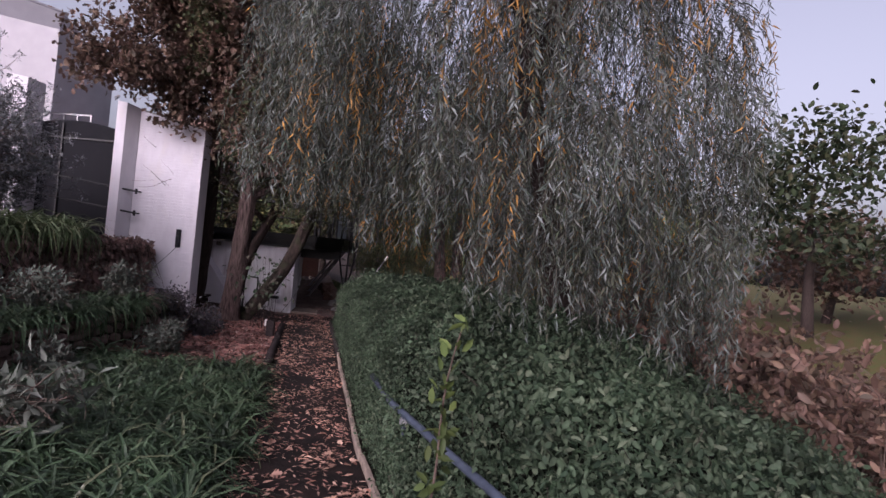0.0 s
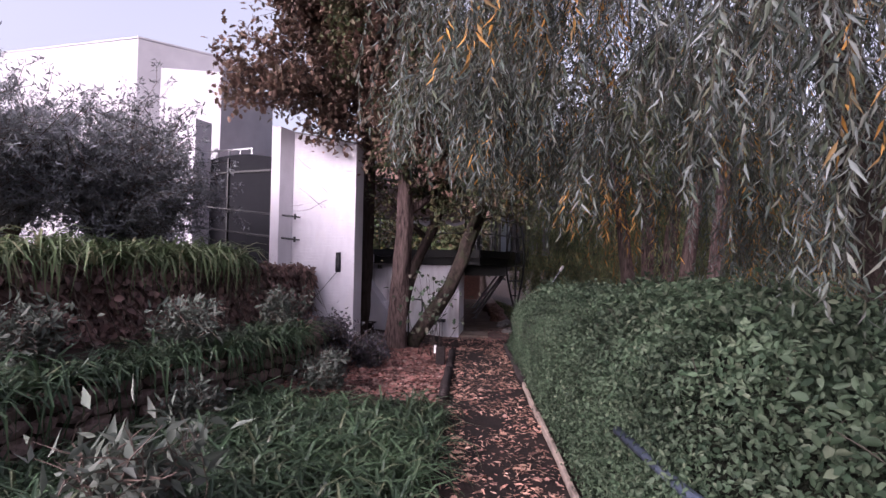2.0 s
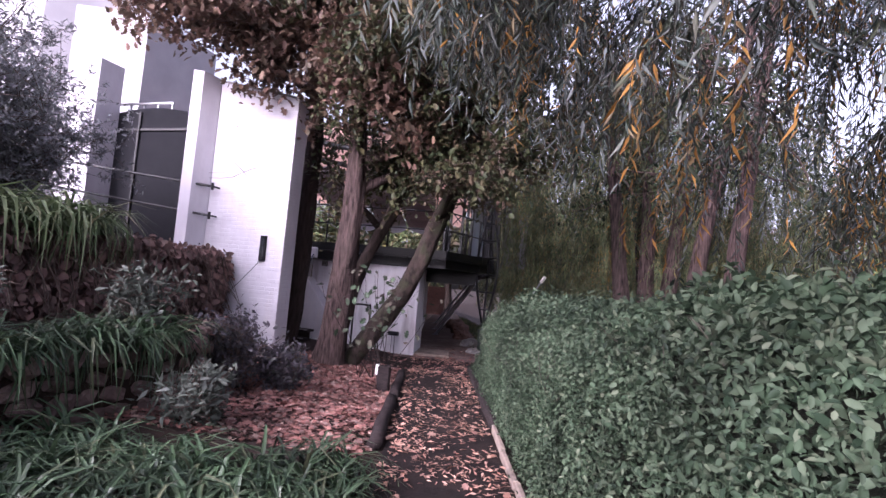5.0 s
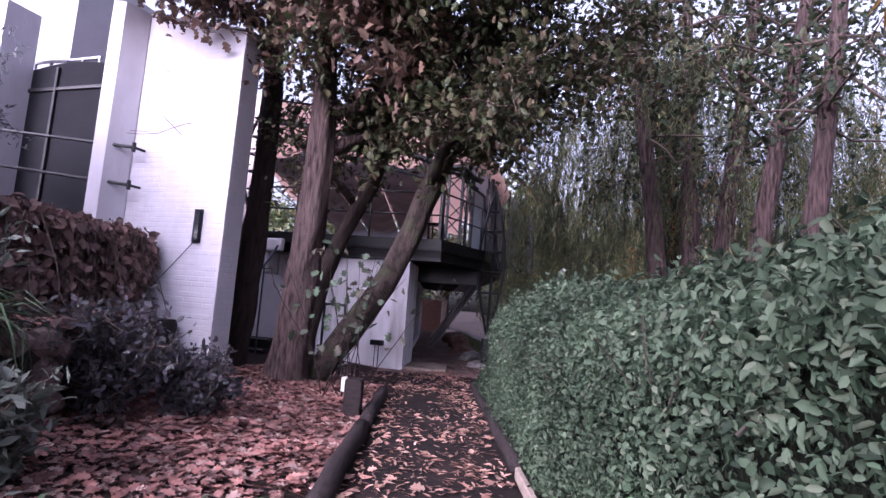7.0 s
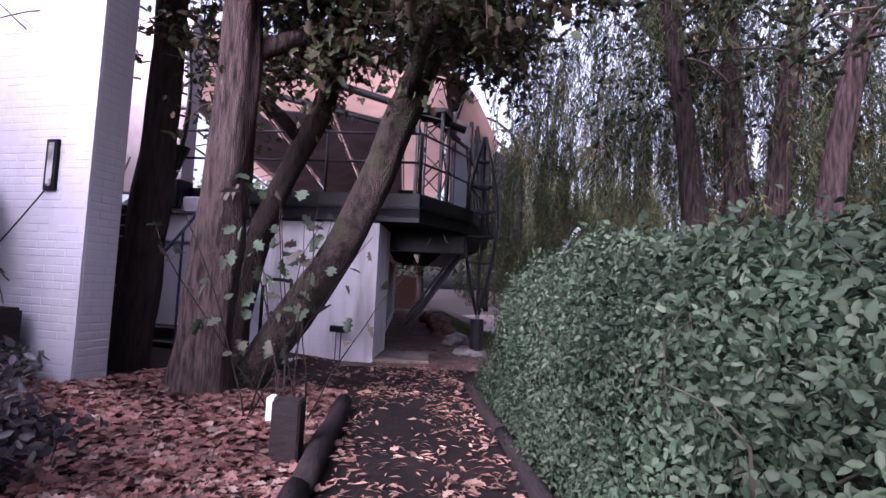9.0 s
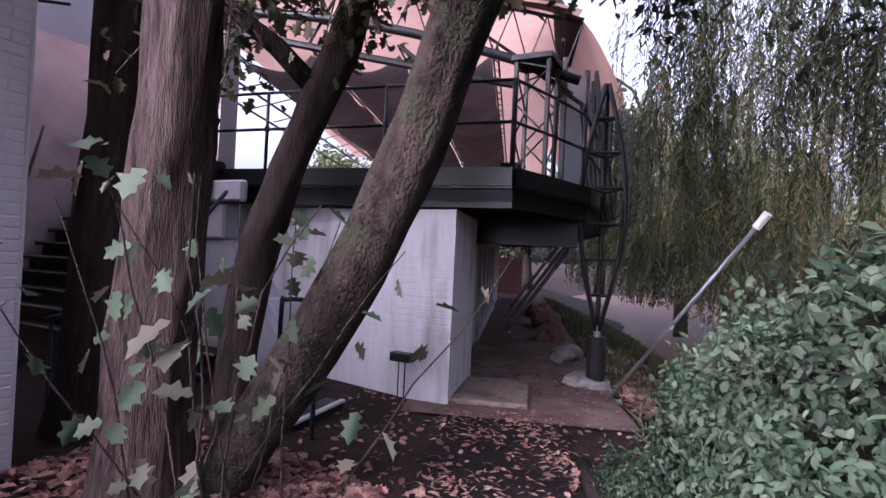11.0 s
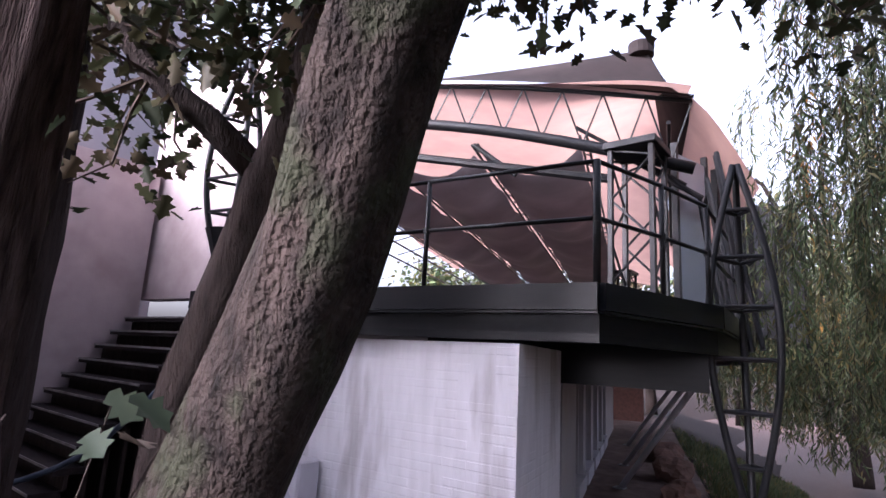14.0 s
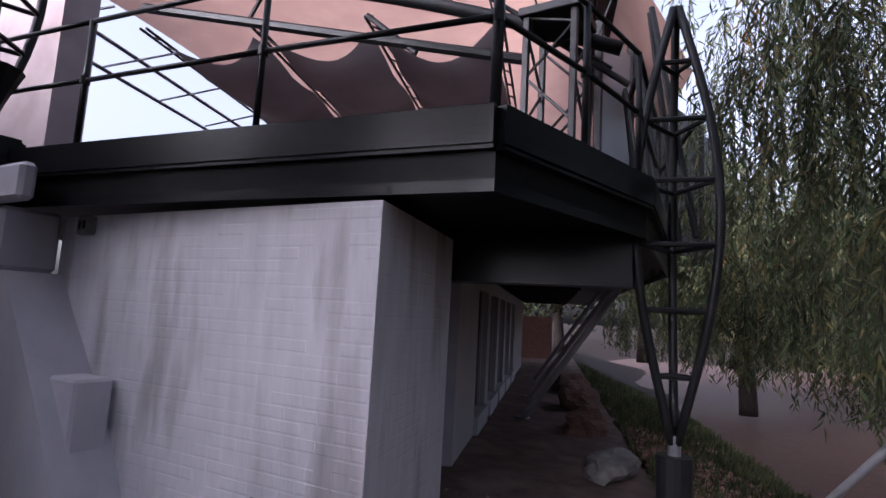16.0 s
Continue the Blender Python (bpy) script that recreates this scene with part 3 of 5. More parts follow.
edge_pairs = list(zip(DECK[:4], DECK[1:5]))
for p, q in edge_pairs:
    p, q = Vector((*p, 0)), Vector((*q, 0))
    t = (q - p).normalized()
    o = Vector((t.y, -t.x, 0))
    for z0, z1, w, nm in ((2.46, 2.66, 0.06, "fascia_board"), (2.225, 2.43, 0.0, "lower_fascia"), (2.435, 2.455, 0.045, "bead")):
        bm = bmesh.new()
        prism(bm, [(p + o * w - t * 0)[:2], (q + o * w)[:2], (q - o * 0.03)[:2], (p - o * 0.03)[:2]], z0, z1)
        part(nm, bm, M_FASCIA, deck)
for k in range(13):
    bm = bmesh.new()
    a, b = P(14.3 + k * 1.3, -2.0), P(14.3 + k * 1.3, 0.85)
    t = U * 0.05
    prism(bm, [(a[0] - t.x, a[1] - t.y), (b[0] - t.x, b[1] - t.y), (b[0] + t.x, b[1] + t.y), (a[0] + t.x, a[1] + t.y)], 2.21, 2.288)
    part("joist", bm, M_BLACK, deck)
bm = bmesh.new()
prism(bm, [(-5.2, 17.03), (-3.62, 17.36), (-3.68, 17.62), (-5.26, 17.29)], 1.88, 2.286)
part("cross_beam", bm, M_FASCIA, deck)
tagged(deck, "black-painted timber terrace deck on a white wall", "terrace", kind="structure")

# pipe hung under the deck
bm = bmesh.new()
tube(bm, [(-5.0, 17.0, 2.02), P(15.5, -1.1, 2.02), P(24, -0.9, 2.02)], 0.03, 8)
pp = empty("service_pipe")
part("pipe", bm, M_BLACK, pp)
tagged(pp, "thin black service pipe hung under the deck", "pipe")

# railing round the deck
rail = empty("terrace_railing")
posts = [(-8.25, 15.1), (-7.12, 15.25), (-5.5, 15.46), (-4.0, 15.68), (-3.76, 16.5), (-3.58, 17.3), (-3.68, 19.0)]
for i, (x, y) in enumerate(posts):
    bm = bmesh.new()
    tube(bm, [(x, y, 2.6), (x, y, 3.64)], 0.022 if i != 3 else 0.03, 8)
    rpost = part("post", bm, M_BLACK, rail, smooth=True)
    bm = bmesh.new()
    tube(bm, [(x, y, 3.14), (x, y, 3.2)], 0.034, 8)
    part("clamp", bm, M_BLACK, rpost)
for z in (3.17, 3.63):
    for p, q in zip(posts, posts[1:]):
        bm = bmesh.new()
        tube(bm, [(*p, z), (*q, z)], 0.019, 8)
        part("rail", bm, M_BLACK, rail, smooth=True)
tagged(rail, "black steel pipe railing round the terrace deck", "railing")


def lattice(top, legs, z0, z1, step, r=0.018, name="brace"):
    """Cross-braces between upright legs (plan points)."""
    n = len(legs)
    z, flip = z0, False
    while z < z1 - 0.01:
        zz = min(z1, z + step)
        for i in range(n):
            a, b = legs[i], legs[(i + 1) % n]
            if n == 2 and i == 1:
                break
            bm = bmesh.new()
            p, q = (a, b) if flip else (b, a)
            tube(bm, [(*p, z), (*q, zz)], r, 5)
            part(name, bm, M_BLACK, top)
        z, flip = zz, not flip
    return top


# trussed towers that carry the canopy
def tower(name, c, w, z0, z1, step=0.55):
    t = empty(name)
    legs = [(c[0] - w, c[1] - w), (c[0] + w, c[1] - w), (c[0] + w, c[1] + w), (c[0] - w, c[1] + w)]
    for x, y in legs:
        bm = bmesh.new()
        box(bm, (x - 0.035, y - 0.035, z0), (x + 0.035, y + 0.035, z1), 0.006)
        part("leg", bm, M_BLACK, t)
    lattice(t, legs, z0, z1, step)
    bm = bmesh.new()
    box(bm, (c[0] - w - 0.08, c[1] - w - 0.08, z1), (c[0] + w + 0.08, c[1] + w + 0.08, z1 + 0.1), 0.01)
    part("cap", bm, M_BLACK, t)
    return tagged(t, "black lattice steel tower carrying the canopy", "steel tower")


tower("canopy_tower", (-4.75, 18.9), 0.27, 2.6, 4.95)
tower("canopy_tower", P(27.5, -0.2)[:2], 0.3, 2.6, 5.2)


# canopy: flat grey sail ceiling in strips between rafters, pink membrane above
canopy = empty("canopy")
ZC = 5.5
DS = [-0.5 - 1.72 * k for k in range(4)]
SF, SB = 16.6, 33.0


def grid_surface(fn, nu, nv):
    bm = bmesh.new()
    g = [[bm.verts.new(fn(i / nu, j / nv)) for j in range(nv + 1)] for i in range(nu + 1)]
    for i in range(nu):
        for j in range(nv):
            bm.faces.new((g[i][j], g[i + 1][j], g[i + 1][j + 1], g[i][j + 1]))
    return bm


for k in range(3):
    d1, d0 = DS[k], DS[k + 1]

    def strip_fn(u, v, d0=d0, d1=d1, k=k):
        dip = math.sin(math.pi * v)
        s = SF + (0.55 * dip) + (SB - SF) * u
        wave = 0.1 * math.sin(u * 22 + k) * dip + 0.05 * math.sin(u * 57)
        return P(s, d0 + 0.07 + (d1 - d0 - 0.14) * v, ZC - 0.22 * dip - 0.5 * max(0, u - 0.55) - (0.1 - wave))
    part("sail_strip", grid_surface(strip_fn, 40, 10), M_BLIND, canopy, "grey sagging sail cloth", True)
for d in DS:
    for o in (-0.05, 0.05):
        bm = bmesh.new()
        tube(bm, [P(SF - 0.2, d + o, ZC), P(SB, d + o, ZC - 0.3)], 0.022, 6)
        part("rafter_chord", bm, M_BLACK, canopy)
    for j in range(30):
        bm = bmesh.new()
        s = SF + j * 0.5
        tube(bm, [P(s, d - 0.05, ZC - 0.012), P(s + 0.12, d + 0.05, ZC - 0.012)], 0.02, 4)
        part("rafter_tie", bm, M_STEEL, canopy)
# left eave: open ladder truss
for d, z in ((-6.2, 5.35), (-6.6, 5.1)):
    bm = bmesh.new()
    tube(bm, [P(SF - 1.5, d, z), P(SB, d, z - 0.3)], 0.03, 6)
    part("eave_pipe", bm, M_STEEL, canopy)
for j in range(12):
    bm = bmesh.new()
    tube(bm, [P(SF - 1.2 + j * 1.3, -6.6, 5.08), P(SF - 0.8 + j * 1.3, -5.6, 5.48)], 0.018, 5)
    part("eave_brace", bm, M_STEEL, canopy)


def front_edge(f):
    """Front edge of the membrane, left to right: (d, z)."""
    d = -7.4 + 8.4 * f
    z = 6.55 - 0.75 * f ** 1.5 + 0.25 * math.sin(math.pi * f)
    return d, z


def pink_fn(u, v):
    d, z = front_edge(v)
    peak = math.exp(-((v - 0.95) / 0.16) ** 2 - ((u - 0.25) / 0.2) ** 2)
    return P(16.1 + 15 * u, d, z + 0.5 * math.sin(math.pi * min(1, u * 1.4)) + 1.0 * peak - 0.5 * u)


part("membrane", grid_surface(pink_fn, 30, 28), M_PINKTENT, canopy, "faded pink translucent membrane", True)


def side_fn(u, v):
    d, z = front_edge(1.0)
    return P(16.1 + 11 * u, d + 0.75 * v ** 0.8, z - 1.35 * v + 0.25 * math.sin(math.pi * u) * (1 - v))


part("membrane_side", grid_surface(side_fn, 20, 6), M_PINKTENT, canopy, "faded pink side skirt", True)


APEX = Vector(P(16.9, 0.35, 7.1))


def skin_fn(u, v):
    d, z = front_edge(0.3 + 0.7 * v)
    e = Vector(P(16.04, d, z + 0.03))
    p = e.lerp(APEX + R * 0.35 * (v - 0.75), u)
    p.z = e.z + (APEX.z - e.z) * u ** 1.7 - 0.06 * math.sin(9 * v) * u * (1 - u)
    return tuple(p)


part("cone_skin", grid_surface(skin_fn, 14, 30), M_BROWNTENT, canopy, "brown weathered tent skin rising to a cone", True)


def skin_side_fn(u, v):
    d, z = front_edge(1.0)
    e = Vector(P(16.04 + 5.0 * v, d + 0.02, z + 0.03))
    p = e.lerp(APEX + R * 0.1, u)
    p.z = e.z + (APEX.z - e.z) * u ** 1.7
    return tuple(p)


part("cone_skin", grid_surface(skin_side_fn, 12, 12), M_BROWNTENT, canopy, "brown weathered tent skin on the side", True)
bm = bmesh.new()
tube(bm, [tuple(APEX - Vector((0, 0, 0.1))), tuple(APEX + Vector((0, 0, 0.1)))], 0.2, 16)
part("crown_ring", bm, M_BROWNTENT, canopy)
# front trusses
for off, rad in ((0.0, 0.035), (-0.55, 0.085)):
    bm = bmesh.new()
    pts = []
    for i in range(15):
        d, z = front_edge(i / 14)
        pts.append(P(16.2, d, z + off - (0.45 * (i / 14) ** 2 if off else 0)))
    tube(bm, pts, rad, 8)
    part("arch_chord", bm, M_BLACK, canopy, smooth=True)
for i in range(14):
    d0, z0 = front_edge(i / 14)
    d1, z1 = front_edge((i + 0.5) / 14)
    d2, z2 = front_edge((i + 1) / 14)
    for (da, za), (db, zb) in (((d0, z0), (d1, z1 - 0.55 - 0.45 * ((i + .5) / 14) ** 2)), ((d1, z1 - 0.55 - 0.45 * ((i + .5) / 14) ** 2), (d2, z2))):
        bm = bmesh.new()
        tube(bm, [P(16.2, da, za), P(16.2, db, zb)], 0.014, 5)
        part("arch_brace", bm, M_BLACK, canopy)
for (a, b, r) in (((16.3, -5.6, 5.75), (16.3, -0.1, 4.75), 0.07), ((16.3, -0.2, 5.3), (16.3, 1.1, 4.4), 0.04), ((16.4, 0.7, 5.6), (22, 1.0, 5.0), 0.035),
                  ((16.4, 1.2, 4.55), (26, 1.3, 4.2), 0.035), ((16.3, -2.2, 5.45), (16.3, -1.5, 4.9), 0.04), ((16.3, -0.6, 5.6), (16.3, 0.9, 4.6), 0.03),
                  ((16.4, -4.0, 5.5), (16.3, -3.4, 6.5), 0.03)):
    bm = bmesh.new()
    tube(bm, [P(*a), P(*b)], r, 7)
    part("strut", bm, M_BLACK, canopy)
tagged(canopy, "pink membrane canopy with grey sail strips on black trusses", "canopy")

# windscreen panels at the deck's side
for k in range(4):
    wsn = empty("windscreen_panel")
    a, b = Vector((-4.46, 19.62, 0)), Vector((-4.1, 20.9, 0))
    t = (b - a)
    o = a + t * 0.62 * k * 1.35
    q = o + t * 0.62
    nn = Vector((t.y, -t.x, 0)).normalized() * 0.02
    bm = bmesh.new()
    prism(bm, [(o - nn)[:2], (q - nn)[:2], (q + nn)[:2], (o + nn)[:2]][::-1], 2.7, 5.15 - 0.12 * k)
    gp = part("pane", bm, M_GLASSP if k < 1 else M_BLIND, wsn)
    for c in (o, q):
        bm = bmesh.new()
        box(bm, (c.x - 0.045, c.y - 0.045, 2.6), (c.x + 0.045, c.y + 0.045, 5.3 - 0.12 * k), 0.006)
        part("stile", bm, M_BLACK, gp)
    tagged(wsn, "frosted pale windscreen panel in a black steel frame" if k < 1 else "dark cloth windscreen panel in a black steel frame", "windscreen", group="windscreen panels")


# spindle-shaped lattice masts
def mast(name, c, z0, z1, rmax, zbase, pedestal=True, lean=(0, 0)):
    m = empty(name)
    n = 14
    chords = []
    for k in range(3):
        a = radians(100 + 120 * k)
        pts = []
        for i in range(n + 1):
            f = i / n
            rr = 0.02 + rmax * math.sin(math.pi * min(1, f * (1.0 if f < 0.5 else 1.0))) ** 1.05
            pts.append((c[0] + rr * math.cos(a) + lean[0] * f, c[1] + rr * math.sin(a) + lean[1] * f, z0 + (z1 - z0) * f))
        chords.append(pts)
        bm = bmesh.new()
        tube(bm, pts, 0.034, 8)
        part("chord", bm, M_BLACK, m, smooth=True)
    for i in range(2, n, 2):
        for k in range(3):
            bm = bmesh.new()
            tube(bm, [chords[k][i], chords[(k + 1) % 3][i]], 0.02, 6)
            part("spacer", bm, M_BLACK, m)
    if pedestal:
        bm = bmesh.new()
        tube(bm, [(c[0], c[1], zbase + 0.12), (c[0], c[1], z0 - 0.08)], 0.125, 16)
        ped = part("pedestal", bm, M_BLACK, m, "black cylindrical pedestal")
        bm = bmesh.new()
        tube(bm, [(c[0], c[1], z0 - 0.1), (c[0], c[1], z0 + 0.06)], 0.045, 10)
        part("pivot", bm, M_STEEL, ped)
    return tagged(m, "black spindle-shaped lattice steel mast at the deck's edge", "mast")


mast("canopy_mast", (-3.36, 17.6), 0.78, 4.1, 0.31, 0.0)
foot = empty("mast_footing")
bm = bmesh.new()
tube(bm, [(-3.38, 17.62, -0.25), (-3.38, 17.62, 0.1), (-3.38, 17.62, 0.125)], [0.23, 0.22, 0.2], 18)
part("footing", bm, M_CONC, foot)
tagged(foot, "round pale concrete footing under the mast", "footing")
mast("canopy_mast", (-7.95, 14.95), 2.75, 5.4, 0.3, 2.4, False)
mount = empty("mast_mount")
bm = bmesh.new()
prism(bm, [(-8.2, 14.85), (-7.72, 14.85), (-7.72, 15.2), (-8.2, 15.2)], 2.3, 2.76)
bmesh.ops.bevel(bm, geom=list(bm.edges), offset=0.03, segments=2, affect="EDGES")
part("block", bm, M_BLACK, mount)
bm = bmesh.new()
tube(bm, [(-7.95, 14.95, 2.75), (-7.95, 14.95, 3.1), (-7.95, 14.95, 3.3)], [0.05, 0.16, 0.24], 12)
part("socket_cone", bm, M_BLACK, mount)
tagged(mount, "black steel mount with a flared socket for the mast", "mast mount")

# raking tube frame beside the mast, over the deck edge
for k in range(4):
    fr = empty("raking_stand")
    o = Vector(P(14.6 + 0.9 * k, 1.35))
    top_ = o + U * 0.3 - R * 0.25
    for dx in (-0.28, 0.28):
        bm = bmesh.new()
        p = o + U * dx
        tube(bm, [(p.x, p.y, 2.3), (top_.x + U.x * dx * 0.15, top_.y + U.y * dx * 0.15, 4.5)], 0.028, 7)
        part("leg", bm, M_BLACK, fr)
    bm = bmesh.new()
    p, q = o - U * 0.17, o + U * 0.17
    tube(bm, [(p.x, p.y, 3.2), (q.x, q.y, 3.2)], 0.02, 6)
    part("rung", bm, M_BLACK, fr)
    tagged(fr, "black raking steel tube frame at the deck's edge", "steel frame", group="raking stands")

# pale inclined struts from the bank to the deck, over rocks
for k, (s0, d0, s1, d1) in enumerate(((25.0, -0.1, 22.6, 1.35), (21.5, -0.1, 19.6, 1.35), (19.0, -0.1, 17.6, 1.3))):
    st = empty("deck_strut")
    bm = bmesh.new()
    tube(bm, [P(s0, d0, 0.02), P(s1, d1, 2.27)], 0.05, 10)
    part("tube", bm, M_WHITE, st, smooth=True)
    bm = bmesh.new()
    p = P(s0, d0)
    box(bm, (p[0] - 0.1, p[1] - 0.1, 0.0), (p[0] + 0.1, p[1] + 0.1, 0.06), 0.01)
    part("base_plate", bm, M_STEEL, st)
    tagged(st, "pale inclined steel strut propping the deck", "strut", group="deck struts")


def rock(name, c, size, seed, mat_=M_ROCK, label="rough orange-brown boulder beside the paving"):
    bm = bmesh.new()
    bmesh.ops.create_icosphere(bm, subdivisions=3, radius=1)
    for v in bm.verts:
        n_ = noise.noise(v.co * 1.3 + Vector((seed * 7.1, 0, 0))) * 0.35 + noise.noise(v.co * 3.1 + Vector((0, seed * 3.3, 0))) * 0.15
        v.co = Vector((v.co.x * size[0], v.co.y * size[1], v.co.z * size[2])) * (1 + n_) + Vector(c)
    ob = mesh_ob(name, bm, mat_, False)
    return tagged(ob, label, "rock")


for k, (s, d, a, b, h) in enumerate(((18.4, 0.85, 0.3, 0.55, 0.26), (16.3, 1.0, 0.28, 0.6, 0.17), (20.5, 0.85, 0.35, 0.6, 0.32), (14.4, 1.05, 0.22, 0.4, 0.13), (23.0, 0.8, 0.4, 0.6, 0.3))):
    rock("boulder", P(s, d, h * 0.5), (a, b, h), k + 1, M_ROCK if k != 1 and k != 3 else M_CONC,
         "rough orange-brown boulder beside the paving" if k not in (1, 3) else "grey-brown boulder beside the paving")

# slab step at the mouth of the passage
slab = empty("threshold_slab")
bm = bmesh.new()
prism(bm, [P(12.75, -0.65)[:2], P(12.75, 0.25)[:2], P(14.0, 0.3)[:2], P(14.0, -0.85)[:2]], 0.0, 0.09)
bmesh.ops.bevel(bm, geom=list(bm.edges), offset=0.015, segments=1, affect="EDGES")
part("slab", bm, M_KERB, slab)
tagged(slab, "worn brown stone slab at the mouth of the passage", "slab", kind="structure")

# long raking pole by the river
pole = empty("raking_pole")
bm = bmesh.new()
tube(bm, [(-3.1, 16.95, 0.02), (-1.62, 16.0, 2.15)], 0.02, 10)
ptube = part("pole", bm, M_STEEL, pole, smooth=True)
bm = bmesh.new()
tube(bm, [(-1.66, 16.03, 2.09), (-1.57, 15.97, 2.22)], 0.04, 10)
part("end_cap", bm, M_LABEL, ptube)
tagged(pole, "pale steel pole raking up from the bank", "pole")

# spotlight at the wall's foot
spot = empty("spotlight")
bm = bmesh.new()
box(bm, (-5.2, 15.3, 0.49), (-4.94, 15.42, 0.59), 0.012)
shead = part("head", bm, M_BLACK, spot)
bm = bmesh.new()
box(bm, (-5.18, 15.294, 0.505), (-4.96, 15.299, 0.575))
part("lens", bm, M_DARKGLASS, shead)
for x in (-5.11, -5.03):
    bm = bmesh.new()
    tube(bm, [(x, 15.37, 0.04), (x, 15.37, 0.5)], 0.008, 6)
    part("stake", bm, M_BLACK, spot)
tagged(spot, "small black floodlight on stakes before the white wall", "floodlight")

# bent pipe rail behind the trunks
hoop = empty("hoop_rail")
bm = bmesh.new()
tube(bm, smooth_line([(-5.42, 13.8, -0.02), (-5.42, 13.8, 1.12), (-5.37, 13.8, 1.23), (-5.08, 13.8, 1.23), (-5.02, 13.8, 1.13), (-5.02, 13.8, -0.02)], 24), 0.022, 8)
part("hoop", bm, M_BLACK, hoop, smooth=True)
tagged(hoop, "bent black pipe hoop before the white wall", "rail")

# black trough with a white rim on the ground
trough = empty("trough")
bm = bmesh.new()
prism(bm, [(-5.5, 13.85), (-5.25, 13.8), (-5.35, 14.7), (-5.6, 14.75)], 0.02, 0.14)
tbody = part("body", bm, M_BLACK, trough)
bm = bmesh.new()
prism(bm, [(-5.28, 13.79), (-5.23, 13.79), (-5.33, 14.7), (-5.38, 14.7)], 0.145, 0.17)
part("rim", bm, M_LABEL, tbody, "white rim strip")
tagged(trough, "low black trough with a white rim on the ground", "trough")

# steps up to the terrace
stairs = empty("stairs")
for k in range(13):
    z = 0.1 + 0.19 * k
    y = 13.2 + 0.16 * k
    x1 = -6.9 if k < 3 else -8.4
    if k < 3:
        y += 0.9
    bm = bmesh.new()
    prism(bm, [(-10.6, y), (x1, y), (x1, y + 0.3), (-10.6, y + 0.3)], z - 0.06, z)
    part("tread", bm, M_LOG, stairs)
    bm = bmesh.new()
    box(bm, (-10.6, y - 0.012, z - 0.02), (x1, y - 0.002, z + 0.003))
    part("nosing", bm, M_CONC, stairs)
    bm = bmesh.new()
    prism(bm, [(-10.6, y + 0.1), (x1, y + 0.1), (x1, y + 0.14), (-10.6, y + 0.14)], -0.1, z - 0.062)
    part("riser", bm, M_BARKDARK, stairs)
tagged(stairs, "dark timber steps with pale nosings up to the terrace", "stairs", kind="structure")
srail = empty("stair_handrail")
bm = bmesh.new()
tube(bm, smooth_line([(-7.3, 12.9, 0.95), (-7.15, 13.6, 1.2), (-7.0, 14.2, 1.9), (-7.05, 14.6, 2.3)], 16), 0.022, 8)
part("rail", bm, M_BLUEPIPE, srail, smooth=True)
for p in ((-7.3, 12.95, 0.95), (-7.02, 14.2, 1.9)):
    bm = bmesh.new()
    tube(bm, [(p[0], p[1], 0.05), p], 0.018, 8)
    part("post", bm, M_BLUEPIPE, srail)
tagged(srail, "blue-grey pipe handrail on the steps", "handrail")
# pinkish side wall behind the steps
wall_side = empty("wall_steps")
bm = bmesh.new()
prism(bm, [(-11.0, 15.35), (-8.3, 15.55), (-8.3, 15.85), (-11.0, 15.65)], 2.66, 5.9)
part("upper_wall", bm, M_PINKWALL, wall_side)
bm = bmesh.new()
prism(bm, [(-10.95, 12.5), (-10.65, 12.5), (-10.65, 15.3), (-10.95, 15.3)], -0.1, 4.6)
part("side_wall", bm, M_PINKWALL, wall_side)
tagged(wall_side, "pinkish-white plaster wall beside the terrace steps", "wall", kind="structure")


# ---- planting ----
rng = np.random.default_rng(7)


def wander(p, d, n, step, bend, r, up=0.0):
    """A limb that wanders: points from p along d."""
    p, d = Vector(p), Vector(d).normalized()
    out = [p.copy()]
    for _ in range(n):
        d = (d + Vector((r.normal(), r.normal(), r.normal())) * bend + Vector((0, 0, up))).normalized()
        p = p + d * step
        out.append(p.copy())
    return out


def taper(r0, r1, n):
    return [r0 + (r1 - r0) * i / (n - 1) for i in range(n)]


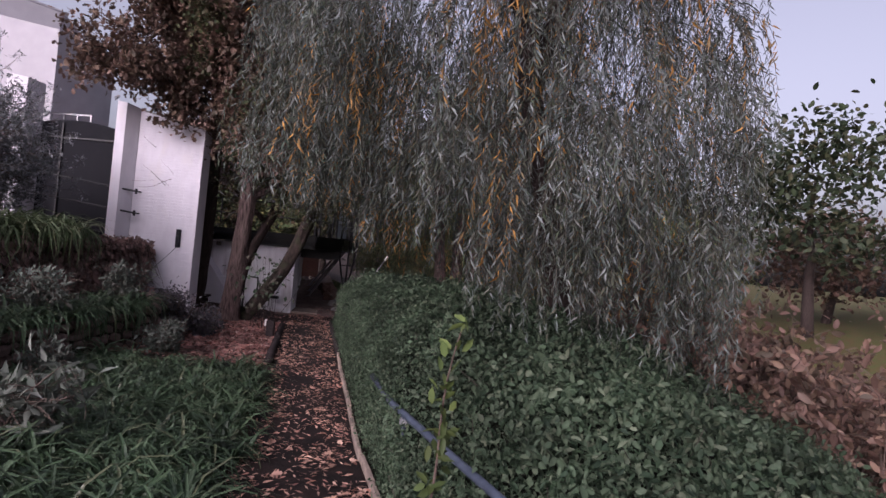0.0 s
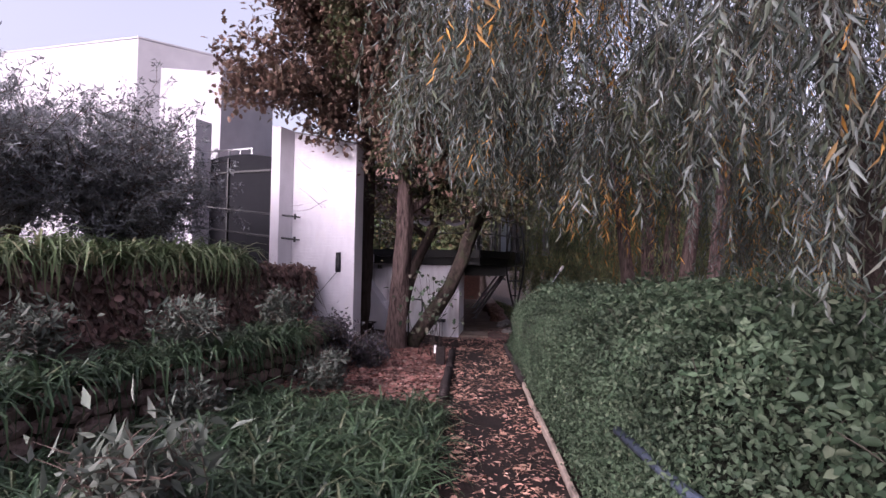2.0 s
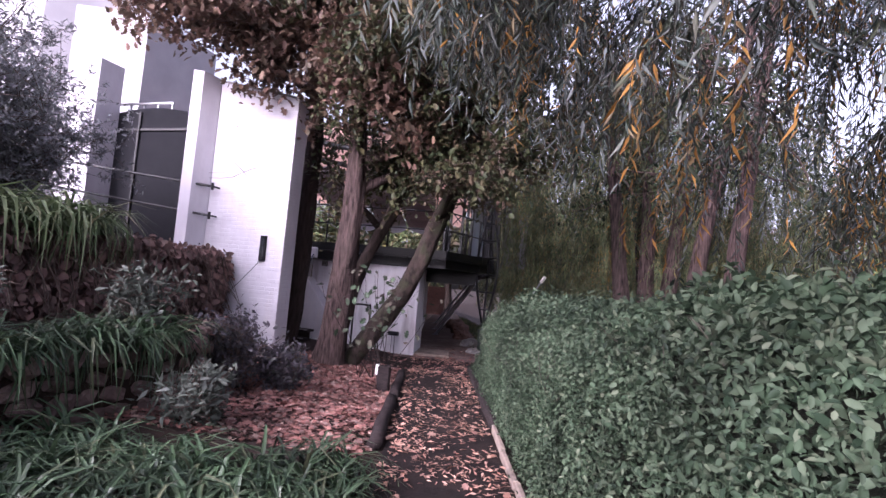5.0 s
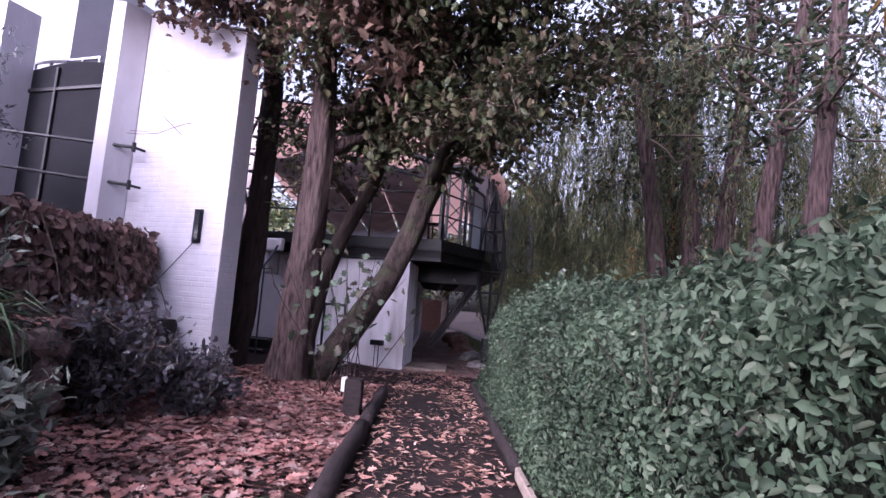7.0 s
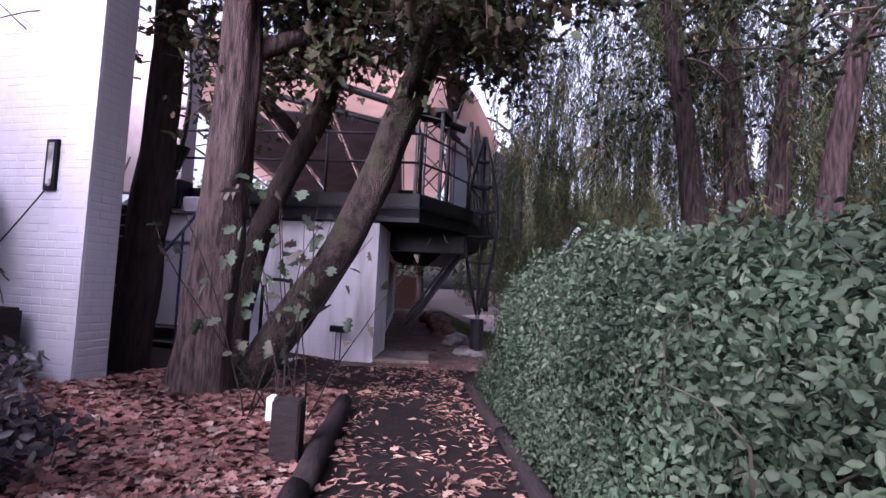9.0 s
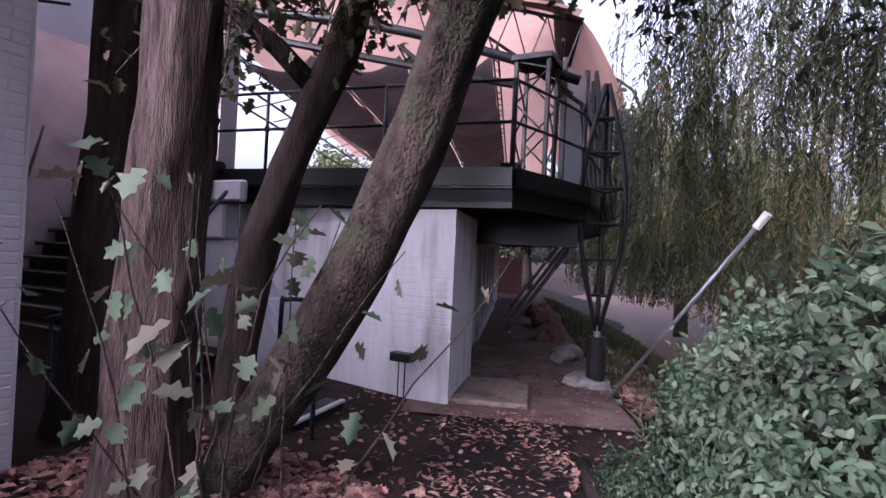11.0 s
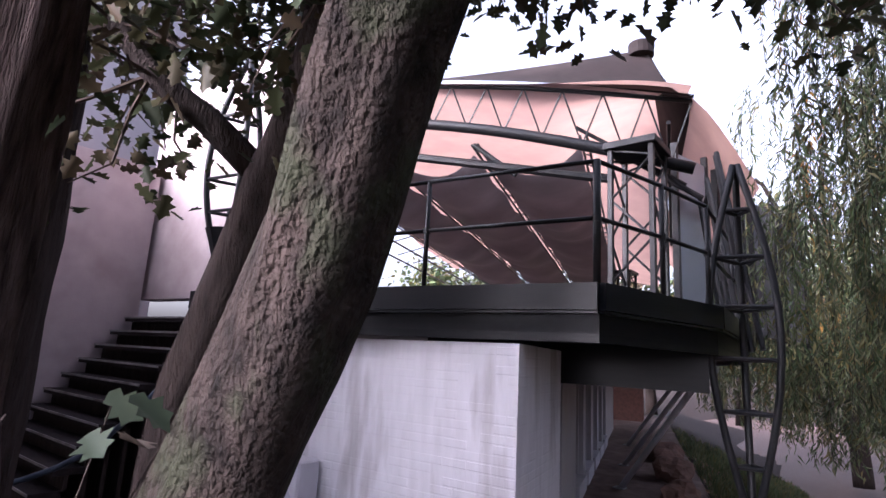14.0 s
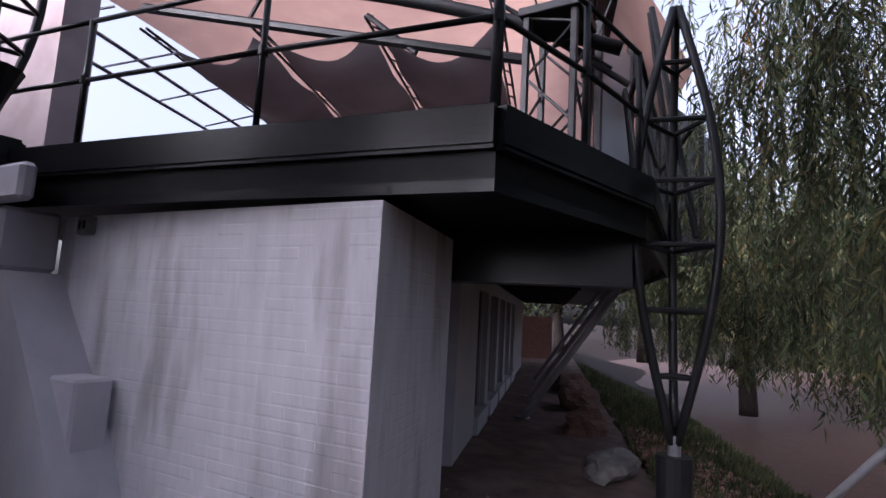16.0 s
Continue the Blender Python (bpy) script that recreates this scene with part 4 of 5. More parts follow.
def tree(name, stem, r0, r1, bark, label, limbs, crown, leaf_material, leaf_n, leaf_len, leaf_w, outline, seed, sub=7, droop=0.3, category="tree", clusters=None, spread=0.45):
    """A trunk along stem, limbs that wander from it, twigs, and leaves in clumps at the twigs."""
    r = np.random.default_rng(seed)
    top = empty(name)
    line = smooth_line(stem, 28)
    radii = taper(r0, r1, 28)
    radii[0] *= 1.45
    radii[1] *= 1.22
    radii[2] *= 1.08
    bm = bmesh.new()
    tube(bm, line, radii, 22, 0.3)
    part("trunk", bm, bark, top, smooth=True)
    tips = []
    for f, d, n in limbs:
        i = int(f * 27)
        pts = wander(line[i], d, n, 0.42, 0.2, r, 0.03)
        bm = bmesh.new()
        tube(bm, pts, taper(radii[i] * 0.6, 0.02, len(pts)), 8, 0.15)
        part("limb", bm, bark, top, smooth=True)
        tips += pts[2:]
    tw = bmesh.new()
    ends = []
    for p in tips:
        for _ in range(sub):
            d = Vector((r.normal(), r.normal(), r.normal() * 0.7 - 0.05))
            q = wander(p, d, 3, 0.2 + 0.12 * r.random(), 0.35, r, -0.05)
            tube(tw, q, taper(0.012, 0.004, len(q)), 4)
            ends += q[1:]
    part("twig_mass", tw, M_TWIG, top)["kind"] = "stuff"
    if ends:
        e = np.array([tuple(p) for p in ends])
        pick = e[r.integers(0, len(e), leaf_n)]
        pos = pick + r.normal(size=(leaf_n, 3)) * spread * 0.35
        al = unit(r, leaf_n)
        al[:, 2] -= droop
        up = unit(r, leaf_n) * 0.7 + np.array([0, 0, 1.0])
        sz = leaf_len * r.uniform(0.6, 1.25, leaf_n)
        ob = leaves("crown", pos, al, up, sz, sz * leaf_w, leaf_material, outline, 0.25, top, 0.2)
        ob["kind"] = "stuff"
    return tagged(top, label, category)


# the four trunks by the leaf bed
tree("oak_tree", [(-5.12, 12.3, -0.1), (-5.02, 12.28, 1.0), (-4.93, 12.25, 2.0), (-4.86, 12.25, 3.3), (-4.88, 12.2, 4.6), (-4.98, 12.1, 6.0), (-4.95, 12.0, 8.0)], 0.275, 0.11, M_BARK,
     "upright tree with ridged grey-brown bark in the leaf bed",
     [(0.55, (0.7, 0.5, 0.4), 7), (0.62, (0.95, 0.1, 0.35), 8), (0.66, (0.6, -0.7, 0.6), 7), (0.72, (0.7, -0.5, 0.6), 8), (0.78, (0.4, 0.4, 0.7), 7), (0.82, (0.4, -0.6, 0.6), 7), (0.88, (0.9, -0.3, 0.4), 8), (0.95, (0.2, -0.5, 0.9), 6), (0.75, (0.95, -0.2, 0.45), 10), (0.85, (-0.5, -0.7, 0.5), 7)],
     None, L_OAK, 20000, 0.12, 0.75, LOBED, 11)
tree("dark_tree", [(-6.42, 12.7, -0.1), (-6.27, 12.7, 1.0), (-6.21, 12.7, 2.1), (-6.15, 12.7, 3.3), (-6.1, 12.6, 5.0), (-6.2, 12.4, 7.0), (-6.2, 12.4, 8.5)], 0.24, 0.1, M_BARKDARK,
     "dark-barked upright tree beside the white wall",
     [(0.76, (0.3, -0.7, 0.6), 8), (0.79, (-0.45, -0.8, 0.45), 8), (0.82, (-0.9, -0.2, 0.4), 8), (0.86, (0.5, -0.8, 0.4), 8), (0.9, (-0.7, -0.6, 0.5), 8), (0.94, (0.0, -0.9, 0.5), 7), (0.98, (-0.5, 0.3, 0.8), 6), (0.74, (-0.15, -0.9, 0.35), 8), (0.88, (-0.85, -0.5, 0.2), 8), (0.7, (0.6, -0.75, 0.4), 9), (0.8, (0.85, -0.6, 0.3), 9), (0.84, (0.5, -0.9, 0.15), 9)],
     None, L_OAKB, 30000, 0.145, 0.75, LOBED, 12)
tree("leaning_tree", [(-5.05, 12.75, -0.1), (-4.83, 12.72, 0.2), (-4.33, 12.7, 0.9), (-3.86, 12.7, 1.6), (-3.54, 12.7, 2.25), (-3.34, 12.68, 2.8), (-3.12, 12.62, 3.25), (-2.75, 12.5, 4.1), (-2.4, 12.3, 5.2), (-2.1, 12.1, 6.4)], 0.2, 0.12, M_BARK2,
     "leaning tree with mottled smooth bark beside the path",
     [(0.66, (0.3, -0.8, 0.5), 5), (0.72, (0.8, -0.3, 0.6), 6), (0.78, (-0.3, -0.6, 0.7), 6), (0.85, (0.8, 0.6, 0.4), 7), (0.92, (0.4, -0.8, 0.6), 6), (0.97, (0.2, 0.5, 0.8), 5), (0.8, (-0.05, 0.95, 0.15), 7), (0.88, (-0.1, 0.97, 0.1), 8)],
     None, L_OAK, 12000, 0.115, 0.75, LOBED, 13)
tree("forked_tree", [(-5.5, 13.35, -0.1), (-5.42, 13.32, 0.8), (-5.3, 13.3, 1.5), (-5.05, 13.3, 2.1), (-4.75, 13.3, 2.75), (-4.45, 13.3, 3.4), (-4.2, 13.2, 4.4), (-4.0, 13.1, 5.8), (-3.9, 13.0, 7.0)], 0.17, 0.09, M_BARKDARK,
     "dark leaning tree behind the others, crown over the terrace edge",
     [(0.55, (-0.5, -0.3, 0.8), 6), (0.62, (0.9, -0.1, 0.3), 6), (0.7, (-0.9, 0.3, 0.5), 7), (0.8, (0.8, -0.4, 0.4), 6), (0.9, (-0.2, -0.6, 0.7), 6)],
     None, L_OAK, 4200, 0.115, 0.75, LOBED, 14)

L_SHOOT = leaf_mat("shoot_leaf", [(0.03, 0.05, 0.028), (0.06, 0.085, 0.055), (0.1, 0.075, 0.06), (0.07, 0.09, 0.06), (0.035, 0.055, 0.03)])

# shoots with large lobed leaves at the tree's foot
for k, (x, y) in enumerate(((-3.95, 11.85), (-3.75, 11.62), (-4.15, 11.7), (-3.75, 11.95))):
    sh = empty("tree_shoot")
    pts_all = []
    for j in range(3):
        pts = wander((x, y, 0.02), (rng.normal() * 0.22, rng.normal() * 0.22, 1), 8, 0.25, 0.13, rng, 0.05)
        bm = bmesh.new()
        tube(bm, pts, taper(0.008, 0.003, len(pts)), 6)
        part("stem", bm, M_BARKDARK, sh)
        pts_all += pts[3:]
    e = np.array([tuple(p) for p in pts_all])
    n = 22
    pos = e[rng.integers(0, len(e), n)] + rng.normal(size=(n, 3)) * 0.07
    al = unit(rng, n)
    al[:, 2] -= 0.4
    leaves("foliage", pos, al, unit(rng, n) + np.array([0, 0, 1.2]), 0.13 * rng.uniform(0.6, 1.2, n), 0.11, L_SHOOT, LOBED, 0.2, sh, 0.25)
    tagged(sh, "thin upright shoots with large lobed leaves", "sapling", group="tree shoots")


# ---- willows ----
def willow(name, trunk_pts, r0, centre, radius, ztop, strands, seed, floor_fn, leaf_material, label, yellow=0, limbs=9, gap=0.045, length=0.11, width=0.15, keep=None, hang=(1.5, 4.8)):
    r = np.random.default_rng(seed)
    top = empty(name)
    line = smooth_line(trunk_pts, 14)
    bm = bmesh.new()
    tube(bm, line, taper(r0, r0 * 0.55, 14), 14, 0.2)
    part("trunk", bm, M_BARKDARK, top, smooth=True)
    heads = []
    for k in range(limbs):
        a = 2 * math.pi * (k + r.random() * 0.6) / limbs
        d = Vector((math.cos(a), math.sin(a), 0.75))
        start = line[-1 - int(r.integers(0, 4))]
        reach = radius * r.uniform(0.6, 1.0)
        pts = [start]
        for i in range(1, 9):
            f = i / 8
            pts.append(Vector((start.x + math.cos(a) * reach * f + r.normal() * 0.1, start.y + math.sin(a) * reach * f + r.normal() * 0.1,
                               start.z + (ztop - start.z) * math.sin(f * 2.0) + r.normal() * 0.08)))
        bm = bmesh.new()
        tube(bm, pts, taper(r0 * 0.4, 0.02, len(pts)), 7, 0.1)
        part("limb", bm, M_BARKDARK, top, smooth=True)
        heads += pts[2:]
    pos, al, ylw, st = [], [], [], bmesh.new()
    centre = Vector(centre)
    clumps = 0
    while clumps < strands:
        clumps += 1
        a, q = r.uniform(0, 2 * math.pi), r.random() ** 0.42
        x, y = centre.x + radius * q * math.cos(a), centre.y + radius * q * math.sin(a)
        if keep and not keep(x, y):
            continue
        low = floor_fn(x, y)
        roof = ztop - 1.8 * q ** 2.4
        z = low + 0.5 + (roof - low - 0.5) * r.random() ** 0.9
        out = Vector((math.cos(a), math.sin(a), 0))
        is_y = yellow and z > 2.9 and noise.noise(Vector((x * 1.7, y * 1.7, z * 1.4 + seed))) > 0.5 - yellow
        for k in range(int(r.integers(7, 15))):
            t = r.uniform(0, 2 * math.pi)
            d = (Vector((math.cos(t), math.sin(t), 0)) * r.uniform(0.2, 0.9) + out * 0.35 + Vector((0, 0, r.uniform(-0.5, 0.25))))
            p = Vector((x + r.normal() * 0.1, y + r.normal() * 0.1, z + r.normal() * 0.12))
            ln = r.uniform(*hang)
            n = max(4, int(ln / gap))
            pts = [p.copy()]
            for i in range(n):
                f = i / n
                d = (d + Vector((r.normal() * 0.05, r.normal() * 0.05, -0.16 * 0.045 / gap * (gap / 0.045) ** 2))).normalized()
                p = p + d * gap
                if p.z < low - 0.1:
                    break
                tt = r.uniform(0, 2 * math.pi)
                lf = Vector((math.cos(tt), math.sin(tt), 0)) * 0.62 + d * 0.55 + Vector((0, 0, -0.45 + 0.3 * r.normal()))
                pos.append(tuple(p))
                al.append(tuple(lf))
                ylw.append(bool(is_y and f > 0.2))
                if i % 6 == 0:
                    pts.append(p.copy())
            if len(pts) > 1:
                tube(st, pts, taper(0.0045, 0.002, len(pts)), 3)
    part("strand_mass", st, M_STRAND, top)["kind"] = "stuff"
    pos, al, ylw = np.array(pos), np.array(al), np.array(ylw)
    for sel, mt, nm in ((~ylw, leaf_material, "crown"), (ylw, L_YELLOW, "yellow_foliage")):
        m = int(sel.sum())
        if m:
            sz = length * r.uniform(0.6, 1.3, m)
            ob = leaves(nm, pos[sel], al[sel], unit(r, m), sz, sz * width, mt, LANCE, 0.3, top, 0.25)
            ob["kind"] = "stuff"
    return tagged(top, label, "willow tree")


def floor_near(x, y):
    s, d = sd(x, y)
    if d < 0.8:
        return 3.1 + 0.5 * noise.noise(Vector((x, y, 3))) - 0.3 * max(0, -d - 0.5)
    return max(1.2, 2.62 - (d - 0.8) * 0.5) + 0.35 * noise.noise(Vector((x * 1.3, y * 1.3, 9)))


willow("willow_tree", [(3.1, 6.4, -0.3), (3.0, 6.3, 1.2), (2.7, 6.0, 2.6), (2.3, 5.6, 4.2), (2.0, 5.3, 5.6)], 0.24, (1.7, 5.4, 0), 3.0, 8.8, 560, 21, floor_near, L_WILLOW,
       "weeping willow with grey-green hanging strands and orange-yellow tufts", yellow=0.25, keep=lambda x, y: sd(x, y)[1] > -1.1 and y < (7.4 if sd(x, y)[1] < 2.0 else 8.3), hang=(0.6, 1.5), gap=0.052, length=0.105, width=0.17)


def floor_far(x, y):
    return 0.3 + 1.2 * abs(noise.noise(Vector((x * 0.7, y * 0.7, 4)))) + max(0, 1.6 - 0.8 * max(0, sd(x, y)[1] - 1.6))


willow("riverside_willow", [(1.2, 20.5, -1.2), (0.9, 20.2, 2.0), (0.6, 20.0, 4.5), (0.3, 20.0, 6.5)], 0.3, (0.8, 20.6, 0), 4.6, 9.0, 420, 22, floor_far, L_WILLOWG,
       "weeping willow with green and yellow strands over the river", yellow=0.08, keep=lambda x, y: sd(x, y)[1] > 1.9, hang=(0.9, 2.4), gap=0.07, length=0.14, width=0.19)
willow("distant_willow", [(-3.0, 35.0, -1.2), (-3.1, 35.0, 2.0), (-3.2, 35.0, 5.0)], 0.3, (-2.0, 36.0, 0), 6.0, 9.5, 300, 23, floor_far, L_WILLOWG,
       "distant green weeping willow along the river", yellow=0.06, keep=lambda x, y: sd(x, y)[1] > 2.6, hang=(1.2, 3.0), gap=0.1, length=0.2, width=0.22)

# many-stemmed tree beyond the hedge
ms = empty("multi_stem_tree")
tips = []
for k, (x, y, dx, dy) in enumerate(((0.3, 16.4, -0.28, 0.1), (0.75, 16.5, -0.05, 0.2), (1.1, 16.7, 0.25, 0.1), (1.5, 16.2, 0.35, -0.1), (2.2, 15.4, 0.2, -0.1))):
    bm = bmesh.new()
    pts = smooth_line([(x, y, -0.8), (x + dx * 0.3, y + dy * 0.3, 1.2), (x + dx, y + dy, 3.4), (x + dx * 2.2, y + dy * 2, 6.0), (x + dx * 3.2, y + dy * 3, 8.5)], 18)
    tube(bm, pts, taper(0.24, 0.09, 18), 12, 0.2)
    part("stem", bm, M_BARK, ms, smooth=True)
    tips += pts[11:]
tw = bmesh.new()
ends = []
for p in tips:
    for _ in range(3):
        q = wander(p, (rng.normal(), rng.normal(), 0.2), 6, 0.38, 0.3, rng, -0.03)
        tube(tw, q, taper(0.035, 0.006, len(q)), 4)
        ends += q[2:]
part("twig_mass", tw, M_TWIG, ms)["kind"] = "stuff"
e = np.array([tuple(p) for p in ends])
n = 8000
pos = e[rng.integers(0, len(e), n)] + rng.normal(size=(n, 3)) * 0.22
al = unit(rng, n)
al[:, 2] -= 0.3
sz = 0.13 * rng.uniform(0.6, 1.2, n)
leaves("crown", pos, al, unit(rng, n) + np.array([0, 0, 0.8]), sz, sz * 0.7, L_CUTLEAF, LOBED, 0.2, ms, 0.2)["kind"] = "stuff"
tagged(ms, "tree with several brown stems beyond the hedge", "tree")


# ---- hedge along the path ----
def hedge_top(s, d):
    z = float(np.interp(s, [-4.5, -2.5, 0.6, 3.2, 5.5, 7.0, 9.2, 9.9, 10.8], [0.75, 1.1, 1.8, 1.8, 1.42, 1.5, 1.72, 0.7, 0.3]))
    z += 0.16 * noise.noise(Vector((s * 0.7, d * 0.7, 1))) + 0.09 * noise.noise(Vector((s * 2.3, d * 2.3, 4)))
    z += 0.1 * noise.noise(Vector((s * 4.5, d * 4.5, 8)))
    z -= max(0, 0.75 - (d - 0.78)) * 0.62
    if d > 3.0:
        z -= (d - 3.0) * 0.25
    return max(0.25, z)


hedge = empty("hedge")
S0, S1, D0, D1 = -4.5, 10.8, 0.74, 5.2
# plain sheet just under the leaves, coloured dark as the shade inside
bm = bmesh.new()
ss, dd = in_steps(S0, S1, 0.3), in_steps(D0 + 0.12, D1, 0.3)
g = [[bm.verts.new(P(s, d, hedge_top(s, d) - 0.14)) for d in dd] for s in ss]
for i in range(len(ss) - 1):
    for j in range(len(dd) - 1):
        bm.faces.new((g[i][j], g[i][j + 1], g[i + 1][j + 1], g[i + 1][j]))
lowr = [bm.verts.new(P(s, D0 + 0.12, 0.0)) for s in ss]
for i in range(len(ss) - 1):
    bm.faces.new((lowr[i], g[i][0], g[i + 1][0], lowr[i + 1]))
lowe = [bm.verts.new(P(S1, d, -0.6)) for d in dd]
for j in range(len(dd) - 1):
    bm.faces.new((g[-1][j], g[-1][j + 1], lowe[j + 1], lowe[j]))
part("shade_sheet", bm, M_HEDGESHADE, hedge, "dark sheet under the leaves, coloured as the shade inside the hedge")


def hedge_leaves(name, n, faces_s, size, seed):
    r = np.random.default_rng(seed)
    pos, nor = [], []
    while len(pos) < n:
        s = r.uniform(*faces_s)
        if r.random() < 0.34:
            d = D0 + r.normal() * 0.06 + 0.06
            z = r.uniform(0.03, hedge_top(s, D0 + 0.1))
            d += 0.06 * noise.noise(Vector((s * 2.5, z * 2.5, 7)))
            pos.append(P(s, d, z))
            nor.append(tuple(-R + Vector((0, 0, 0.5))))
        else:
            d = D0 + (D1 - D0) * r.random() ** 1.6
            z = hedge_top(s, d) + r.normal() * 0.09 - 0.03
            pos.append(P(s, d, z))
            nor.append((0, -0.25, 1))
    pos, nor = np.array(pos), np.array(nor, float)
    al = unit(r, n) + np.array([0, 0, -0.25])
    up = nor + unit(r, n) * 1.0
    depth = (pos[:, 0] - O.x) * R.x + (pos[:, 1] - O.y) * R.y
    sz = size * r.uniform(0.55, 1.3, n) * np.interp(depth, [0.7, 1.1, 1.7], [0.62, 0.9, 1.35])
    leaves(name, pos, al, up, sz, sz * r.uniform(0.42, 0.68, n), L_HEDGE, OVAL, 0.3, hedge, 0.35)["kind"] = "stuff"


hedge_leaves("foliage", 190000, (S0, S1), 0.056, 31)
stems = bmesh.new()
for k in range(140):
    s, d = rng.uniform(S0, S1), D0 + (D1 - D0) * rng.random() ** 2
    z = hedge_top(s, d)
    q = wander(P(s, d, z - 0.2), (rng.normal() * 0.5, rng.normal() * 0.5, 1), 3, 0.13, 0.25, rng)
    tube(stems, q, taper(0.006, 0.003, 4), 4)
part("shoot_mass", stems, M_STRAND, hedge)["kind"] = "stuff"
tagged(hedge, "dense dark green leafy hedge along the path", "hedge")

# pale young shoots standing out of the hedge
for k, (s, d) in enumerate(((-3.0, 0.7),)):
    sh = empty("hedge_sprout")
    pts = wander(P(s, d, 0.8), (0, 0, 1), 8, 0.165, 0.04, rng)
    bm = bmesh.new()
    tube(bm, pts, taper(0.01, 0.004, len(pts)), 6)
    part("stem", bm, M_TWIG, sh)
    n = 60
    e = np.array([tuple(p) for p in pts[1:]])
    pos = e[rng.integers(0, len(e), n)] + rng.normal(size=(n, 3)) * 0.03
    leaves("foliage", pos, unit(rng, n) + np.array([0, 0, 0.4]), unit(rng, n) + np.array([0, 0, 1.0]), 0.1, 0.045, leaf_mat("sprout_leaf", [(0.06, 0.09, 0.03), (0.1, 0.13, 0.04)]) if k == 0 else bpy.data.materials["sprout_leaf"], OVAL, 0.2, sh, 0.2)
    tagged(sh, "yellow-green sprout standing out of the hedge", "shoot", group="hedge sprouts")

# pipe handrail running into the hedge
hp = empty("path_handrail")
bm = bmesh.new()
tube(bm, [(0.62, 4.15, 1.0), (1.02, 3.16, 1.0), (1.65, 2.03, 1.0), (3.2, -0.75, 1.02)], 0.032, 12)
part("rail", bm, M_BLUEPIPE, hp, smooth=True)
for x, y in ((1.2, 2.84), (2.3, 0.86)):
    bm = bmesh.new()
    tube(bm, [(x, y, 0.0), (x, y, 0.99)], 0.025, 10)
    hpost = part("post", bm, M_BLUEPIPE, hp)
    bm = bmesh.new()
    tube(bm, [(x, y, 0.92), (x, y, 0.965)], 0.045, 10)
    part("collar", bm, M_STEEL, hpost)
tagged(hp, "blue-grey pipe handrail sunk in the hedge", "handrail")


# ---- left beds ----
def retaining(name, line, z0, z1, depth, label, seed, sizes=(0.3, 0.2)):
    """A dry stone wall along a plan line; the first 300 stones are parts."""
    r = random.Random(seed)
    top = empty(name)
    for (p, q) in zip(line, line[1:]):
        p, q = Vector((*p, 0)), Vector((*q, 0))
        t = (q - p).normalized()
        o = Vector((-t.y, t.x, 0))
        bm = bmesh.new()
        prism(bm, [(p)[:2], (q)[:2], (q + o * depth)[:2], (p + o * depth)[:2]], z0, z1 - 0.06)
        part("core", bm, M_SOIL, top)
    protos = []
    for k in range(6):
        bm = bmesh.new()
        bmesh.ops.create_icosphere(bm, subdivisions=1, radius=0.5)
        for v in bm.verts:
            v.co *= 1 + 0.35 * noise.noise(v.co * 2.2 + Vector((k * 5.3 + seed, 0, 0)))
            v.co.x *= 1.1
        me = bpy.data.meshes.new("stone")
        bm.to_mesh(me)
        bm.free()
        me.materials.append(M_STONE)
        protos.append(me)
    n = 0
    for (p, q) in zip(line, line[1:]):
        p, q = Vector((*p, 0)), Vector((*q, 0))
        t = (q - p).normalized()
        L = (q - p).length
        z = z0
        while z < z1:
            h = sizes[1] * r.uniform(0.7, 1.2)
            x = r.uniform(-0.1, 0.1)
            while x < L:
                w = sizes[0] * r.uniform(0.6, 1.3)
                if n < 295:
                    ob = new("stone", protos[r.randrange(6)])
                    ob.parent = top
                    c = p + t * (x + w / 2)
                    ob.location = (c.x + r.uniform(-0.02, 0.02), c.y + r.uniform(-0.02, 0.02), z + h / 2)
                    ob.scale = (w * 1.02, 0.24, h * 1.1)
                    ob.rotation_euler = (r.uniform(-0.2, 0.2), r.uniform(-0.25, 0.25), math.atan2(t.y, t.x) + r.uniform(-0.15, 0.15))
                    n += 1
                x += w
            z += h * 0.92
    return tagged(top, label, "retaining wall", kind="structure")


LINE1 = [(-6.75, 11.35), (-5.75, 9.7), (-4.85, 8.6), (-4.6, 6.0), (-4.35, 3.0), (-3.8, 0.0)]
LINE2 = [(-7.15, 11.5), (-6.75, 9.6), (-6.6, 6.5), (-6.3, 3.0), (-5.8, -1.0)]
retaining("wall_lower", LINE1, 0.0, 0.85, -0.4, "low dry wall of rough brown stones", 3, (0.34, 0.22))
